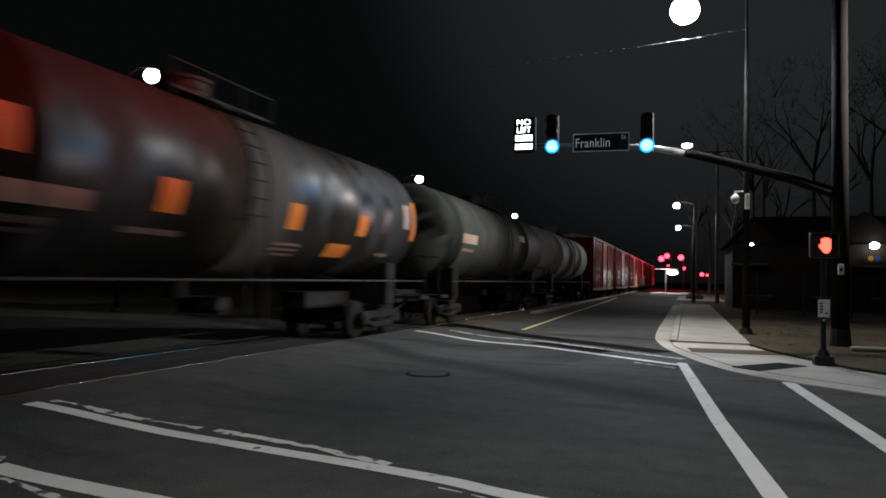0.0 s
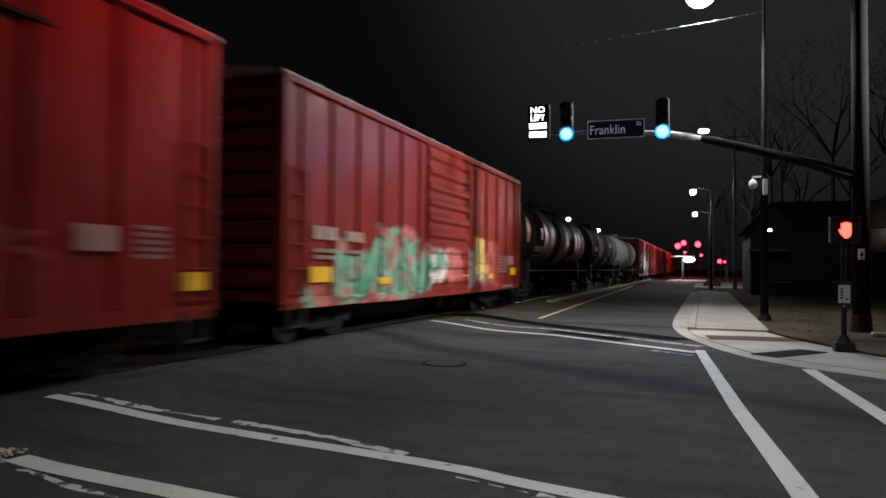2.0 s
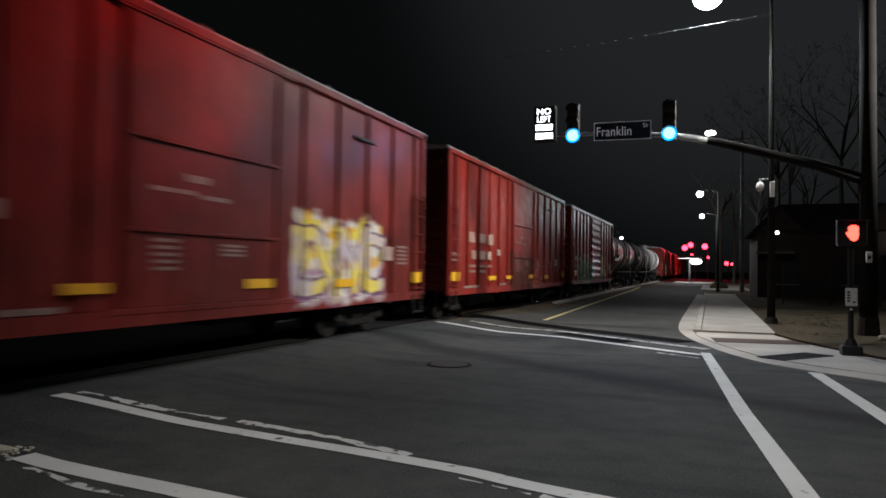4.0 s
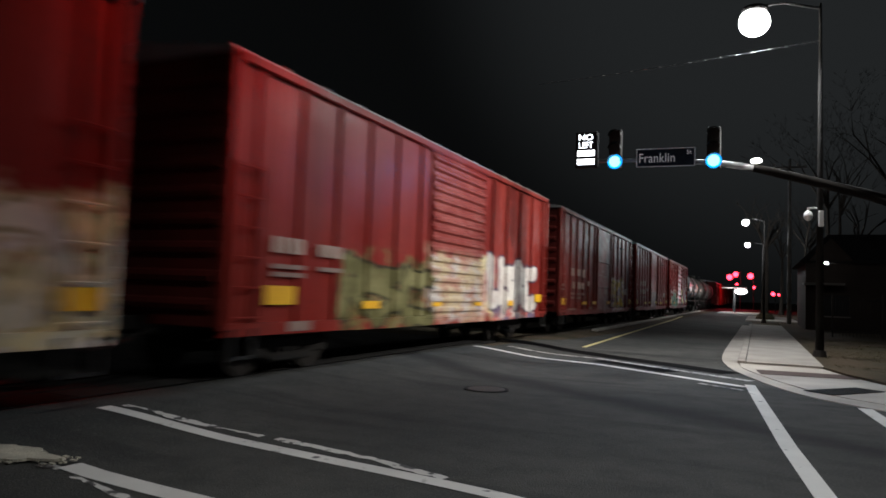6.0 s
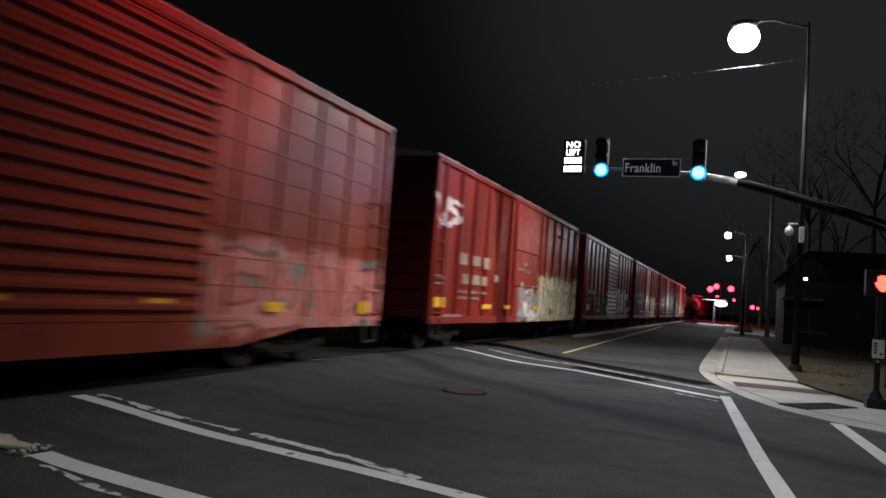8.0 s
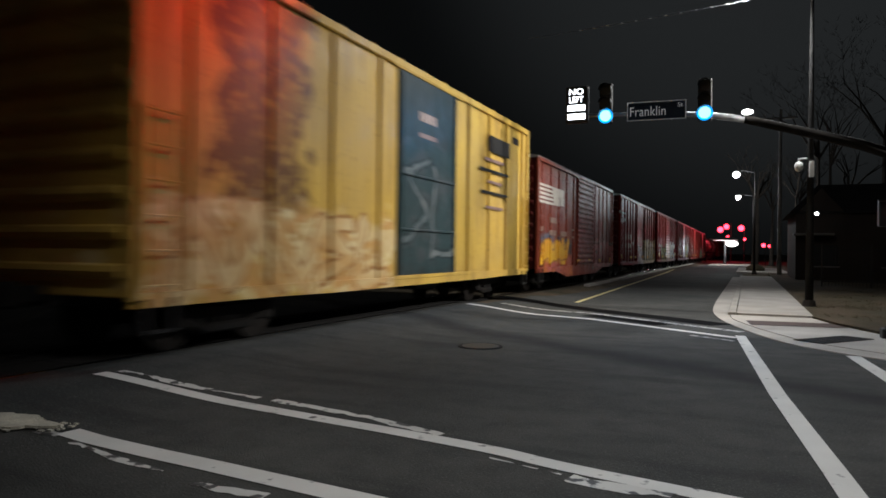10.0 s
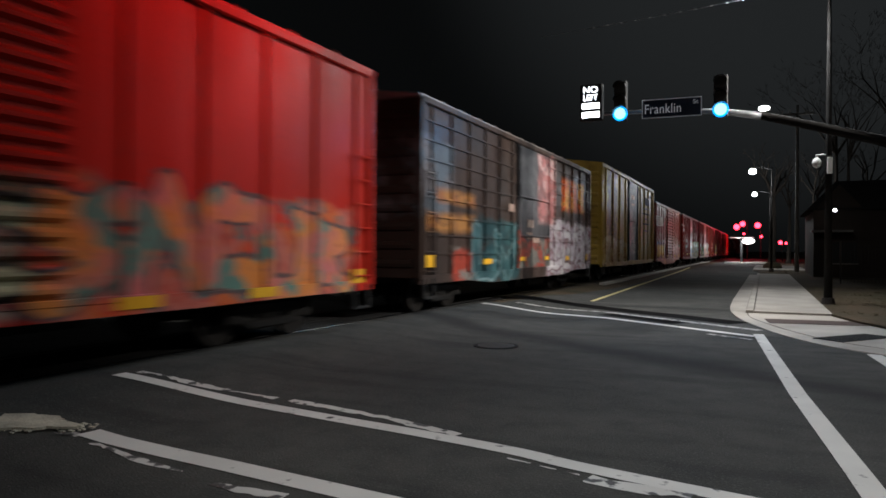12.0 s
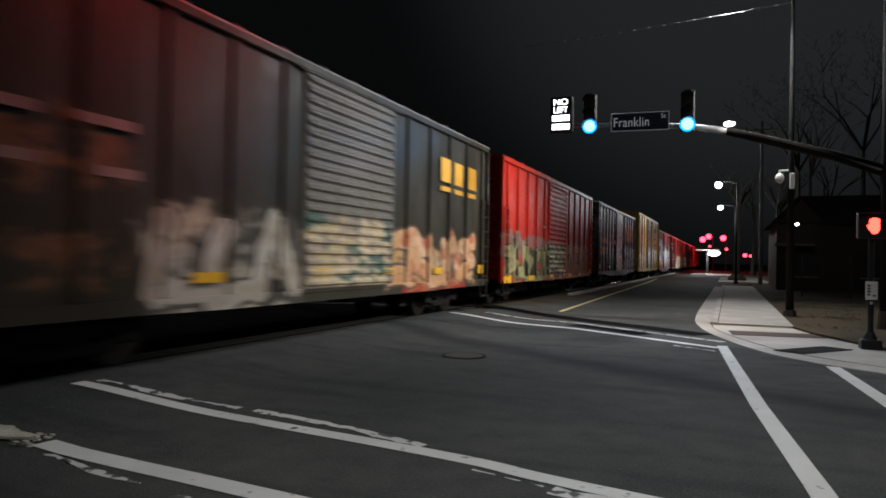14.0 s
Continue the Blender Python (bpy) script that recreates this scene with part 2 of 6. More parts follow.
def curve(points, n=8):
    """A smooth line through the points."""
    out = []
    for k in range(len(points) - 1):
        a, b, c, d = (Vector(points[min(max(k + j, 0), len(points) - 1)]) for j in (-1, 0, 1, 2))
        for q in range(n):
            t = q / n
            v = 0.5 * (2 * b + (c - a) * t + (2 * a - 5 * b + 4 * c - d) * t * t + (3 * b - a - 3 * c + d) * t ** 3)
            out.append((v.x, v.y))
    return out + [points[-1]]


def ragged(name, points, width, mat, seed, lift=0.004, label="", keep=0.3):
    """A flaking remnant of a painted line: broken pieces with torn edges."""
    bm = B()
    dense = []
    for (x0, y0), (x1, y1) in zip(points, points[1:]):
        n = max(1, int(math.hypot(x1 - x0, y1 - y0) / 0.025))
        dense += [(x0 + (x1 - x0) * k / n, y0 + (y1 - y0) * k / n) for k in range(n)]
    last = None
    for k, (x, y) in enumerate(dense):
        q, r = dense[max(0, k - 1)], dense[min(len(dense) - 1, k + 1)]
        d = Vector((r[0] - q[0], r[1] - q[1], 0)).normalized()
        far = 0.5 + 0.35 * noise.noise(Vector((k * 0.03, seed, 0))) + 0.22 * noise.noise(Vector((k * 0.21, seed, 2)))
        near = 0.2 - keep + 0.8 * noise.noise(Vector((k * 0.045, seed, 5))) + 0.35 * noise.noise(Vector((k * 0.25, seed, 8)))
        near = max(near, -0.5)
        far = min(far, 0.62)
        if far - near < 0.12:
            last = None
            continue
        s = Vector((-d.y, d.x, 0)) * width
        row = [bm.verts.new((x + q * s.x, y + q * s.y, gz(x + q * s.x) + lift)) for q in (near, far)]
        if last:
            bm.faces.new((last[0], row[0], row[1], last[1]))
        last = row
    return structure(part(name, bm, mat), label or "flaking ghost of an older white line", "road marking")


CW1 = [(-6.62, 5.66), (-5.6, 5.63), (-4.9, 5.59), (-4.1, 5.48), (-3.4, 5.38), (-2.7, 5.29), (-1.75, 5.13), (-0.9, 4.9), (2.2, 4.3)]
CW2 = [(-5.1, 4.06), (-4.06, 3.95), (-3.46, 3.9), (-2.46, 3.8), (1.2, 3.42)]
strip("crosswalk_line", curve(CW1), 0.19, PAINT_WHITE)
strip("crosswalk_line", CW2, 0.21, PAINT_WHITE)
ragged("crosswalk_line", curve([(-6.55, 5.88), (-5.8, 5.86), (-5.3, 5.87), (-4.56, 5.86)]), 0.13, PAINT_FLAKED, 3.1, keep=0.5)
ragged("crosswalk_line", curve([(-4.4, 5.84), (-3.81, 5.77), (-3.33, 5.65), (-2.72, 5.49), (-2.3, 5.36)]), 0.14, PAINT_FLAKED, 9.4, keep=0.5)
ragged("crosswalk_line", [(-4.85, 3.87), (-4.48, 3.79), (-4.18, 3.73), (-3.65, 3.63)], 0.08, PAINT_FLAKED, 5.7, keep=0.35)
ragged("crosswalk_line", [(-5.3, 3.95), (-5.05, 3.96)], 0.12, PAINT_FADED, 4.4, keep=0.4)
ragged("crosswalk_line", [(-3.3, 3.52), (-2.7, 3.55)], 0.12, PAINT_FLAKED, 7.2, keep=0.35)
ragged("crosswalk_line", [(-1.75, 4.93), (-1.45, 4.84), (-1.14, 4.76)], 0.06, PAINT_FLAKED, 2.2, keep=0.1)
ragged("crosswalk_line", [(-1.1, 4.73), (-0.85, 4.68), (-0.6, 4.66), (-0.4, 4.63)], 0.16, PAINT_FLAKED, 11.5, keep=0.45)
strip("crosswalk_line", [(-0.1, 14.3), (0.33, 8.48), (0.6, 5.6), (0.9, 2.0)], 0.18, PAINT_WHITE, 0.01)
strip("crosswalk_line", [(1.5, 12.3), (1.62, 10.6), (2.15, 3.0)], 0.2, PAINT_WHITE, 0.01)
strip("stop_line", [(-6.8, 17.35), (-3.26, 16.15), (-0.15, 13.95)], 0.2, PAINT_WHITE)
strip("stop_line", [(-6.2, 18.4), (-3.6, 17.7), (-0.08, 15.05)], 0.22, PAINT_FADED)
strip("stop_line", [(-0.95, 13.95), (-0.2, 13.4)], 0.12, PAINT_FADED)
strip("tar_seam", curve([(-7.1, 20.6), (-5.3, 19.9), (-3.3, 18.4), (-1.55, 17.15), (-0.45, 16.3)]), 0.75, TAR, 0.005, "black tar seam across the asphalt")
strip("tar_seam", [(-3.5, 17.15), (-2.6, 16.55), (-1.6, 15.75)], 0.62, TAR, 0.003, "black tar patch on the asphalt")
strip("centre_line", [(-4.75, 21.2), (-5.05, 31.75), (-5.6, 55), (-6.0, 66)], 0.14, PAINT_YELLOW, 0.006, "yellow painted line on the street")


def flat(name, outline, z, thick, mat, label, category):
    bm = B()
    f = bm.faces.new([bm.verts.new((x, y, z)) for x, y in outline])
    if f.normal.z < 0:
        f.normal_flip()
    ext = bmesh.ops.extrude_face_region(bm, geom=[f])
    bmesh.ops.translate(bm, verts=[v for v in ext["geom"] if isinstance(v, bmesh.types.BMVert)], vec=(0, 0, -thick))
    bmesh.ops.recalc_face_normals(bm, faces=bm.faces[:])
    return structure(part(name, bm, mat), label, category)


flat("ground_right", [(1.45, 60), (1.45, 19), (1.8, 17.4), (2.83, 14.6), (4.2, 12.6), (8, 9.5), (60, -20), (60, 60)], 0.07, 0.1, SOIL, "bare soil with patches of dry grass", "ground")
flat("pavement_corner", curve([(-0.36, 19.0), (-0.29, 17.9), (0.01, 16.6), (0.56, 14.9), (1.21, 13.6), (2.51, 12.35), (4.81, 10.5), (8.3, 8.11)], 4) + curve([(8.8, 8.8), (4.6, 12.3), (2.95, 14.6), (1.9, 17.4), (1.6, 19.0)], 4), 0.02, 0.1, CONCRETE, "pale concrete corner ramp of the pavement", "pavement")
flat("gutter_corner", curve([(-0.9, 24.0), (-0.84, 20.5), (-0.66, 18.4), (-0.33, 16.6), (0.3, 14.4), (0.98, 13.0), (2.26, 11.75), (4.5, 9.95), (8, 7.6)], 4) + curve([(8.3, 8.1), (4.8, 10.5), (2.5, 12.35), (1.2, 13.6), (0.55, 14.9), (0.0, 16.6), (-0.3, 17.9), (-0.42, 20.0), (-0.42, 24.0)], 4), 0.012, 0.05, CONCRETE, "concrete gutter curving round the corner", "kerb")
flat("gutter", [(-0.9, 24.0), (-0.42, 24.0), (-0.4, 50), (-0.86, 50)], 0.013, 0.05, CONCRETE, "concrete gutter along the street", "kerb")
flat("paver_band", [(0.1, 16.5), (1.95, 16.8), (1.8, 17.7), (0.0, 17.5)], 0.026, 0.02, BRICK_BAND, "reddish paver band across the pavement", "pavement")


def kerb_and_walk():
    kerb = structure(new("kerb"), "pale concrete kerb with joints beside the street", "kerb")
    y = 19.0
    while y < 51:
        bm = B()
        box(bm, -0.42, y, -0.03, -0.24, min(y + 3.0, 51) - 0.012, 0.095, 0.015)
        part("kerb_stone", bm, CONCRETE, kerb)
        y += 3.0
    walkway = structure(new("pavement"), "pale concrete pavement slabs with joints", "pavement")
    y = 19.0
    while y < 51:
        bm = B()
        box(bm, -0.225, y, -0.03, 1.48, min(y + 1.5, 51) - 0.012, 0.075, 0.006)
        part("slab", bm, CONCRETE, walkway)
        y += 1.5
    for y in (60.0, 66.0, 72.0):
        bm = B()
        box(bm, -0.8, y, -0.03, 3.0, y + 5.98, 0.13, 0.01)
        part("slab", bm, CONCRETE, walkway)
    for y in (96.0, 102.0):
        bm = B()
        box(bm, -4.6, y, -0.03, 0.4, y + 5.98, 0.12, 0.01)
        part("slab", bm, CONCRETE, walkway)
    left = structure(new("kerb_left"), "pale concrete kerb between the street and the track", "kerb")
    y = 30.2
    while y < 200:
        bm = B()
        box(bm, -6.46 - (y - 30) * 0.01, y, -0.05, -6.2 - (y - 30) * 0.01, y + 5.97, 0.16, 0.015)
        part("kerb_stone", bm, CONCRETE, left)
        y += 6.0


kerb_and_walk()


def tactile_plate():
    m = pose(1.45, 14.35, 0.022, 0, 0, -38)
    plate = thing("tactile_plate", m, "dark tactile warning plate with raised domes set in the concrete ramp", "tactile paving")
    bm = B()
    box(bm, -0.28, -0.75, 0, 0.28, 0.75, 0.012, 0.004)
    part("plate", bm, RUBBER, plate)
    bm = B()
    for i in range(7):
        for j in range(20):
            box(bm, -0.24 + i * 0.08 - 0.013, -0.7 + j * 0.073 - 0.013, 0.01, -0.24 + i * 0.08 + 0.013, -0.7 + j * 0.073 + 0.013, 0.018)
    tagged(part("raised_relief", bm, ASPHALT_DARK, plate), kind="stuff")


tactile_plate()


def manhole():
    t = thing("manhole_cover", pose(-3.93, 10.62, 0.004), "round dark cast-iron manhole cover in the asphalt", "manhole cover")
    bm = B()
    tube(bm, (0, 0, -0.02), (0, 0, 0.006), 0.36, n=32)
    part("ring", bm, ASPHALT_DARK, t)
    bm = B()
    tube(bm, (0, 0, 0), (0, 0, 0.009), 0.3, n=32)
    part("lid", bm, STEEL_DARK, t)


manhole()


# ---- track ----
def track():
    bed = B()
    profile = [(-2.6, -0.12), (-1.7, -0.06), (1.0, -0.06), (1.5, -0.1), (2.2, -0.25)]
    ys = [-30, 21, 21.5, 260]
    rows = [[bed.verts.new((TRACK_X + x, y, RAIL_Z + z)) for x, z in profile] for y in ys]
    for a, b in zip(rows, rows[1:]):
        for k in range(len(profile) - 1):
            bed.faces.new((a[k], a[k + 1], b[k + 1], b[k]))
    structure(part("track_bed", bed, BALLAST), "dark crushed-stone ballast under the rails", "track bed")
    rails = structure(new("track"), "pair of steel rails on dark timber ties", "railway track")
    for s in (-1, 1):
        x = TRACK_X + s * 0.7525
        bm = B()
        ends = [[bm.verts.new((x + 0.037 * u, y, RAIL_Z - 0.036 + w)) for u, w in ((-1, 0), (-1, 0.02), (-0.85, 0.03), (-0.45, 0.0345), (0, 0.036), (0.45, 0.0345), (0.85, 0.03), (1, 0.02), (1, 0))] for y in (-30, 260)]
        for q in range(8):
            bm.faces.new((ends[0][q], ends[0][q + 1], ends[1][q + 1], ends[1][q]))
        bm.faces.new((ends[0][8], ends[0][0], ends[1][0], ends[1][8]))
        smooth(part("rail_head", bm, RAIL_STEEL, rails, "shiny worn rail head"))
        bm = B()
        box(bm, x - 0.01, -30, RAIL_Z - 0.14, x + 0.01, 260, RAIL_Z - 0.036)
        box(bm, x - 0.07, -30, RAIL_Z - 0.16, x + 0.07, 260, RAIL_Z - 0.14)
        part("rail_web", bm, RAIL_RUST, rails)
    bm = B()
    box(bm, -1.3, -0.11, 0, 1.3, 0.11, 0.1, 0.01)
    tie = part("tie", bm, TIMBER, rails)
    tie.location = (TRACK_X, 20.6, RAIL_Z - 0.15)
    for k in range(90):
        o = tie.copy()
        scene.collection.objects.link(o)
        o.location = (TRACK_X, 21.1 + 0.55 * k, RAIL_Z - 0.15)
    panels = structure(new("crossing_panels"), "dark rubber crossing panels between and beside the rails", "crossing panel")
    for y in range(-8, 20, 2):
        for x0, x1 in ((-0.7, -0.02), (0.02, 0.62), (0.81, 0.99)):
            bm = B()
            box(bm, TRACK_X + x0, y, RAIL_Z - 0.12, TRACK_X + x1, y + 1.985, RAIL_Z - 0.012, 0.008)
            part("panel", bm, RUBBER, panels)
    structure(part("road", sheet([-40, -20, -9.1], [-25, 0, 20.5], lambda x, y: RAIL_Z - 0.02), ASPHALT), "dark asphalt of the cross street beyond the track", "road")


track()


# ---- poles, signals and lamps ----
def street_lamp(x, y, z, px, lens, label, height=None, size=0.42):
    """A pole at px with an arm to a lamp head over x."""
    t = thing("street_lamp", pose(px, y, 0), label, "street lamp", "street lamps")
    top = (height or z + 0.25)
    bm = B()
    tube(bm, (0, 0, 0), (0, 0, top), 0.115 if height else 0.09, 0.035, 12)
    smooth(part("pole", bm, POLE_DARK, t))
    bm = B()
    tube(bm, (0, 0, 0), (0, 0, 0.25), 0.2, 0.16, 12)
    part("base", bm, STEEL_DARK, t)
    bm = B()
    tube(bm, (0, 0, top - 0.15), ((x - px) * 0.55, 0, z + size * 0.9), 0.045, 0.04, 8)
    tube(bm, ((x - px) * 0.55, 0, z + size * 0.9), (x - px, 0, z + size * 0.85), 0.04, 0.035, 8)
    part("arm", bm, BLACK_METAL, t)
    bm = B()
    ball(bm, (x - px, 0, z + size * 0.72), size * 0.7, 1.0, 0.75, 0.4)
    head = part("housing", bm, BLACK_METAL, t)
    # lens ball oversized so that it takes in the lamp's glare
    bm = B()
    ball(bm, (x - px, 0, z), size * 0.8, 1.0, 0.9, 0.95)
    part("lens", bm, lens, head, "glowing white lens")
    return t


street_lamp(-0.12, 22.57, 9.96, 1.64, LAMP_WHITE, "bright cool-white street lamp on a tall grey steel pole", 10.3, 0.55)
street_lamp(-0.83, 59, 7.71, 0.5, LAMP_FAR, "lit street lamp on a dark pole beside the street", size=0.31)
street_lamp(-1.04, 90, 8.24, 0.6, LAMP_FAR, "lit street lamp on a dark pole beside the street", size=0.34)
for y in (19.8, 46.2, 75.5, 99, 129, 154):
    street_lamp(-18, y, 8.5, -19.2, LAMP_FAR, "lit street lamp on a dark pole beyond the track", size=0.36)
# unseen lamp body added for the side light
street_lamp(10.0, 19.0, 9.6, 11.6, LAMP_FAR, "unseen street lamp on a dark pole, added over the side lot")
# unseen lamp body added for the near fill light
street_lamp(1.5, 3.0, 9.6, 4.2, LAMP_FAR, "unseen street lamp on a dark pole, added at the near corner")


def camera_dome():
    t = thing("security_dome", pose(1.64, 22.57, 0), "white dome security device on a bracket on the steel pole", "security dome")
    bm = B()
    tube(bm, (-0.08, 0, 4.3), (-0.3, 0, 4.3), 0.025)
    tube(bm, (-0.3, 0, 4.32), (-0.3, 0, 4.2), 0.03)
    part("bracket", bm, WHITE_PLASTIC, t)
    bm = B()
    ball(bm, (-0.3, 0, 4.08), 0.12, 1, 1, 1.25)
    smooth(part("dome", bm, WHITE_PLASTIC, t))
    bm = B()
    box(bm, -0.05, -0.2, 3.75, 0.08, -0.1, 4.2, 0.01)
    part("box", bm, WHITE_PLASTIC, t)


camera_dome()


def mast_arm():
    y0 = 19.5
    t = thing("signal_mast", pose(3.55, y0, 0), "dark steel signal mast with a long tapered arm over the street", "signal mast")
    bm = B()
    tube(bm, (0, 0, 0), (0, 0, 10.5), 0.2, 0.175, 16)
    smooth(part("pole", bm, POLE_DARK, t))
    bm = B()
    tube(bm, (0, 0, 0), (0, 0, 0.5), 0.26, 0.22, 12)
    part("base", bm, STEEL_DARK, t)
    pts = [(0, 3.8), (-1.1, 4.23), (-2.4, 4.63), (-3.6, 4.98), (-3.7, 5.0)]
    tip = [(-3.6, 4.98), (-4.6, 5.17), (-6.15, 5.3), (-8.15, 5.36)]
    bm = B()
    sweep(bm, [(x, 0, z) for x, z in pts], [0.14 - 0.012 * k for k in range(len(pts))])
    smooth(part("arm", bm, POLE_DARK, t))
    # paler metal here stands for lamplight falling on the outer arm
    bm = B()
    sweep(bm, [(x, 0, z) for x, z in tip], [0.1, 0.075, 0.055, 0.045])
    smooth(part("arm_tip", bm, GALVANISED, t, "outer end of the arm, made pale for the lamplight on it"))
    lampy = thing("detector_lamp", pose(-0.03, y0 - 0.05, 5.15), "small bright white lamp on top of the signal arm", "lamp")
    bm = B()
    box(bm, -0.15, -0.06, -0.08, 0.15, 0.08, 0.06, 0.02)
    part("housing", bm, BLACK_METAL, lampy)
    bm = B()
    ball(bm, (0, -0.08, 0), 0.13, 1, 0.4, 0.5)
    part("lens", bm, LAMP_FAR, lampy)


mast_arm()


def traffic_signal(x, z):
    t = thing("traffic_signal", pose(x, 19.3, z), "black three-section traffic signal showing green on the mast arm", "traffic signal", "signals on the arm")
    bm = B()
    box(bm, -0.17, -0.1, -0.19, 0.17, 0.1, 0.88, 0.02)
    part("housing", bm, BLACK_METAL, t)
    for k in range(3):
        bm = B()
        tube(bm, (0, -0.1, 0.35 * k), (0, -0.12, 0.35 * k), 0.15, n=20)
        if k == 0:
            # glowing ring added behind the lens for its blue halo
            ring = B()
            tube(ring, (0, -0.095, 0), (0, -0.108, 0), 0.2, n=24)
            part("lens_halo", ring, SIGNAL_HALO, t, "glowing blue ring added as the lens's halo")
        part("lens", bm, SIGNAL_GREEN if k == 0 else STEEL_DARK, t, "glowing blue-green lens" if k == 0 else "unlit dark lens")
        bm = B()
        tube(bm, (0, -0.1, 0.35 * k), (0, -0.3, 0.35 * k - 0.01), 0.17, 0.17, 20, False)
        bmesh.ops.delete(bm, geom=[f for f in bm.faces if f.calc_center_median().z < 0.35 * k - 0.02], context="FACES")
        bmesh.ops.solidify(bm, geom=bm.faces[:], thickness=0.006)
        part("visor", bm, BLACK_METAL, t)


traffic_signal(-3.57, 5.25)
traffic_signal(-1.04, 5.17)


def writing(name, body, size, m, mat, parent, label=""):
    """Raised letters as a mesh."""
    cu = bpy.data.curves.new(name, "FONT")
    cu.body, cu.size, cu.extrude, cu.align_x, cu.align_y = body, size, 0.002, "CENTER", "CENTER"
    cu.space_character = 1.05
    tmp = bpy.data.objects.new(name, cu)
    scene.collection.objects.link(tmp)
    me = bpy.data.meshes.new_from_object(tmp.evaluated_get(bpy.context.evaluated_depsgraph_get()))
    bpy.data.objects.remove(tmp)
    bpy.data.curves.remove(cu)
    me.materials.clear()
    me.materials.append(mat)
    ob = new(name, me)
    ob.parent = parent
    ob.matrix_basis = m
    if label:
        ob["label"] = label
    return ob


SIGN_BLUE = surface("street_sign_face", (0.012, 0.03, 0.07), (0.01, 0.022, 0.05), 0.4, 0, 20, 2, 0.1)
# faint emission put into letters and border to brighten them
SIGN_LIT = glow("lit_sign_lettering", (0.85, 0.9, 1.0), 0.13)
SIGN_EDGE = glow("lit_sign_border", (0.85, 0.9, 1.0), 0.05)


def street_sign():
    t = thing("street_sign", pose(-2.25, 19.28, 5.32, 0, 0, 3), "dark street name sign with pale border and lettering", "street sign")
    bm = B()
    box(bm, -0.75, -0.012, -0.25, 0.75, 0.012, 0.25, 0.004)
    part("panel", bm, SIGN_BLUE, t)
    bm = B()
    for a in ((-0.75, -0.25, 0.75, -0.228), (-0.75, 0.228, 0.75, 0.25), (-0.75, -0.228, -0.728, 0.228), (0.728, -0.228, 0.75, 0.228)):
        box(bm, a[0], -0.017, a[1], a[2], -0.013, a[3])
    part("border", bm, SIGN_EDGE, t)
    writing("lettering", "Franklin", 0.36, pose(-0.22, -0.018, -0.02, 90, 0, 0) @ Matrix.Diagonal((0.78, 1, 1, 1)), SIGN_LIT, t)
    writing("lettering", "St", 0.16, pose(0.6, -0.018, 0.12, 90, 0, 0), SIGN_LIT, t)


street_sign()


def turn_sign():
    t = thing("turn_sign", pose(-4.36, 19.3, 5.62), "lit white electronic turn sign in a black case", "electronic sign")
    bm = B()
    box(bm, -0.31, -0.1, -0.5, 0.31, 0.12, 0.5, 0.02)
    part("case", bm, BLACK_METAL, t)
    for k, word in enumerate(("NO", "LEFT")):
        writing("lettering", word, 0.235, pose(-0.02, -0.106, 0.34 - 0.22 * k, 90, 0, 0) @ Matrix.Diagonal((1.1 if k == 0 else 0.8, 1, 1, 1)), SIGN_WHITE, t, "glowing white letters")
    for z, n in ((-0.1, 4), (-0.34, 5)):
        for k in range(n):
            w = 0.5 / n
            bm = B()
            box(bm, -0.25 + k * w, -0.108, z - 0.08, -0.25 + (k + 0.85) * w, -0.1, z + 0.08, 0.004)
            part("light_bar", bm, SIGN_WHITE, t, "glowing white bar")


turn_sign()


def pedestrian_signal():
    t = thing("pedestrian_signal", pose(2.47, 15.2, 0), "black pedestrian signal post showing a red stop symbol on the corner", "pedestrian signal")
    bm = B()
    box(bm, -0.17, -0.17, 0, 0.17, 0.17, 0.2, 0.02)
    tube(bm, (0, 0, 0.2), (0, 0, 0.32), 0.12, 0.07, 12)
    part("base", bm, BLACK_METAL, t)
    bm = B()
    tube(bm, (0, 0, 0.3), (0, 0, 2.55), 0.05, 0.05, 12)
    part("pole", bm, BLACK_METAL, t)
    bm = B()
    box(bm, -0.25, -0.2, 2.08, 0.25, 0.02, 2.55, 0.02)
    case = part("case", bm, BLACK_METAL, t)
    bm = B()
    box(bm, -0.28, -0.33, 2.54, 0.28, -0.18, 2.565)
    part("visor", bm, BLACK_METAL, case)
    bm = B()
    ball(bm, (0.02, -0.2, 2.29), 0.1, 0.85, 0.15, 1.3)
    for k in range(4):
        tube(bm, (-0.045 + 0.04 * k, -0.2, 2.32), (-0.045 + 0.042 * k, -0.2, 2.44 + (0.02 if k in (1, 2) else 0)), 0.024, n=8)
    tube(bm, (-0.05, -0.2, 2.24), (-0.09, -0.2, 2.33), 0.024, n=8)
    part("symbol", bm, HAND_RED, case, "glowing red symbol")
    bm = B()
    box(bm, -0.1, -0.075, 0.94, 0.1, -0.06, 1.28, 0.005)
    plate = part("button_plate", bm, WHITE_PLASTIC, t, "small white instruction plate")
    bm = B()
    for k in range(4):
        box(bm, -0.07, -0.08, 1.02 + 0.055 * k, -0.02, -0.076, 1.055 + 0.055 * k)
    box(bm, 0.02, -0.08, 1.0, 0.07, -0.076, 1.03)
    tagged(part("print", bm, BLACK_METAL, plate), kind="stuff")
    bm = B()
    ball(bm, (0, -0.07, 0.88), 0.03, u=10, v=6)
    part("button", bm, GALVANISED, t)


pedestrian_signal()


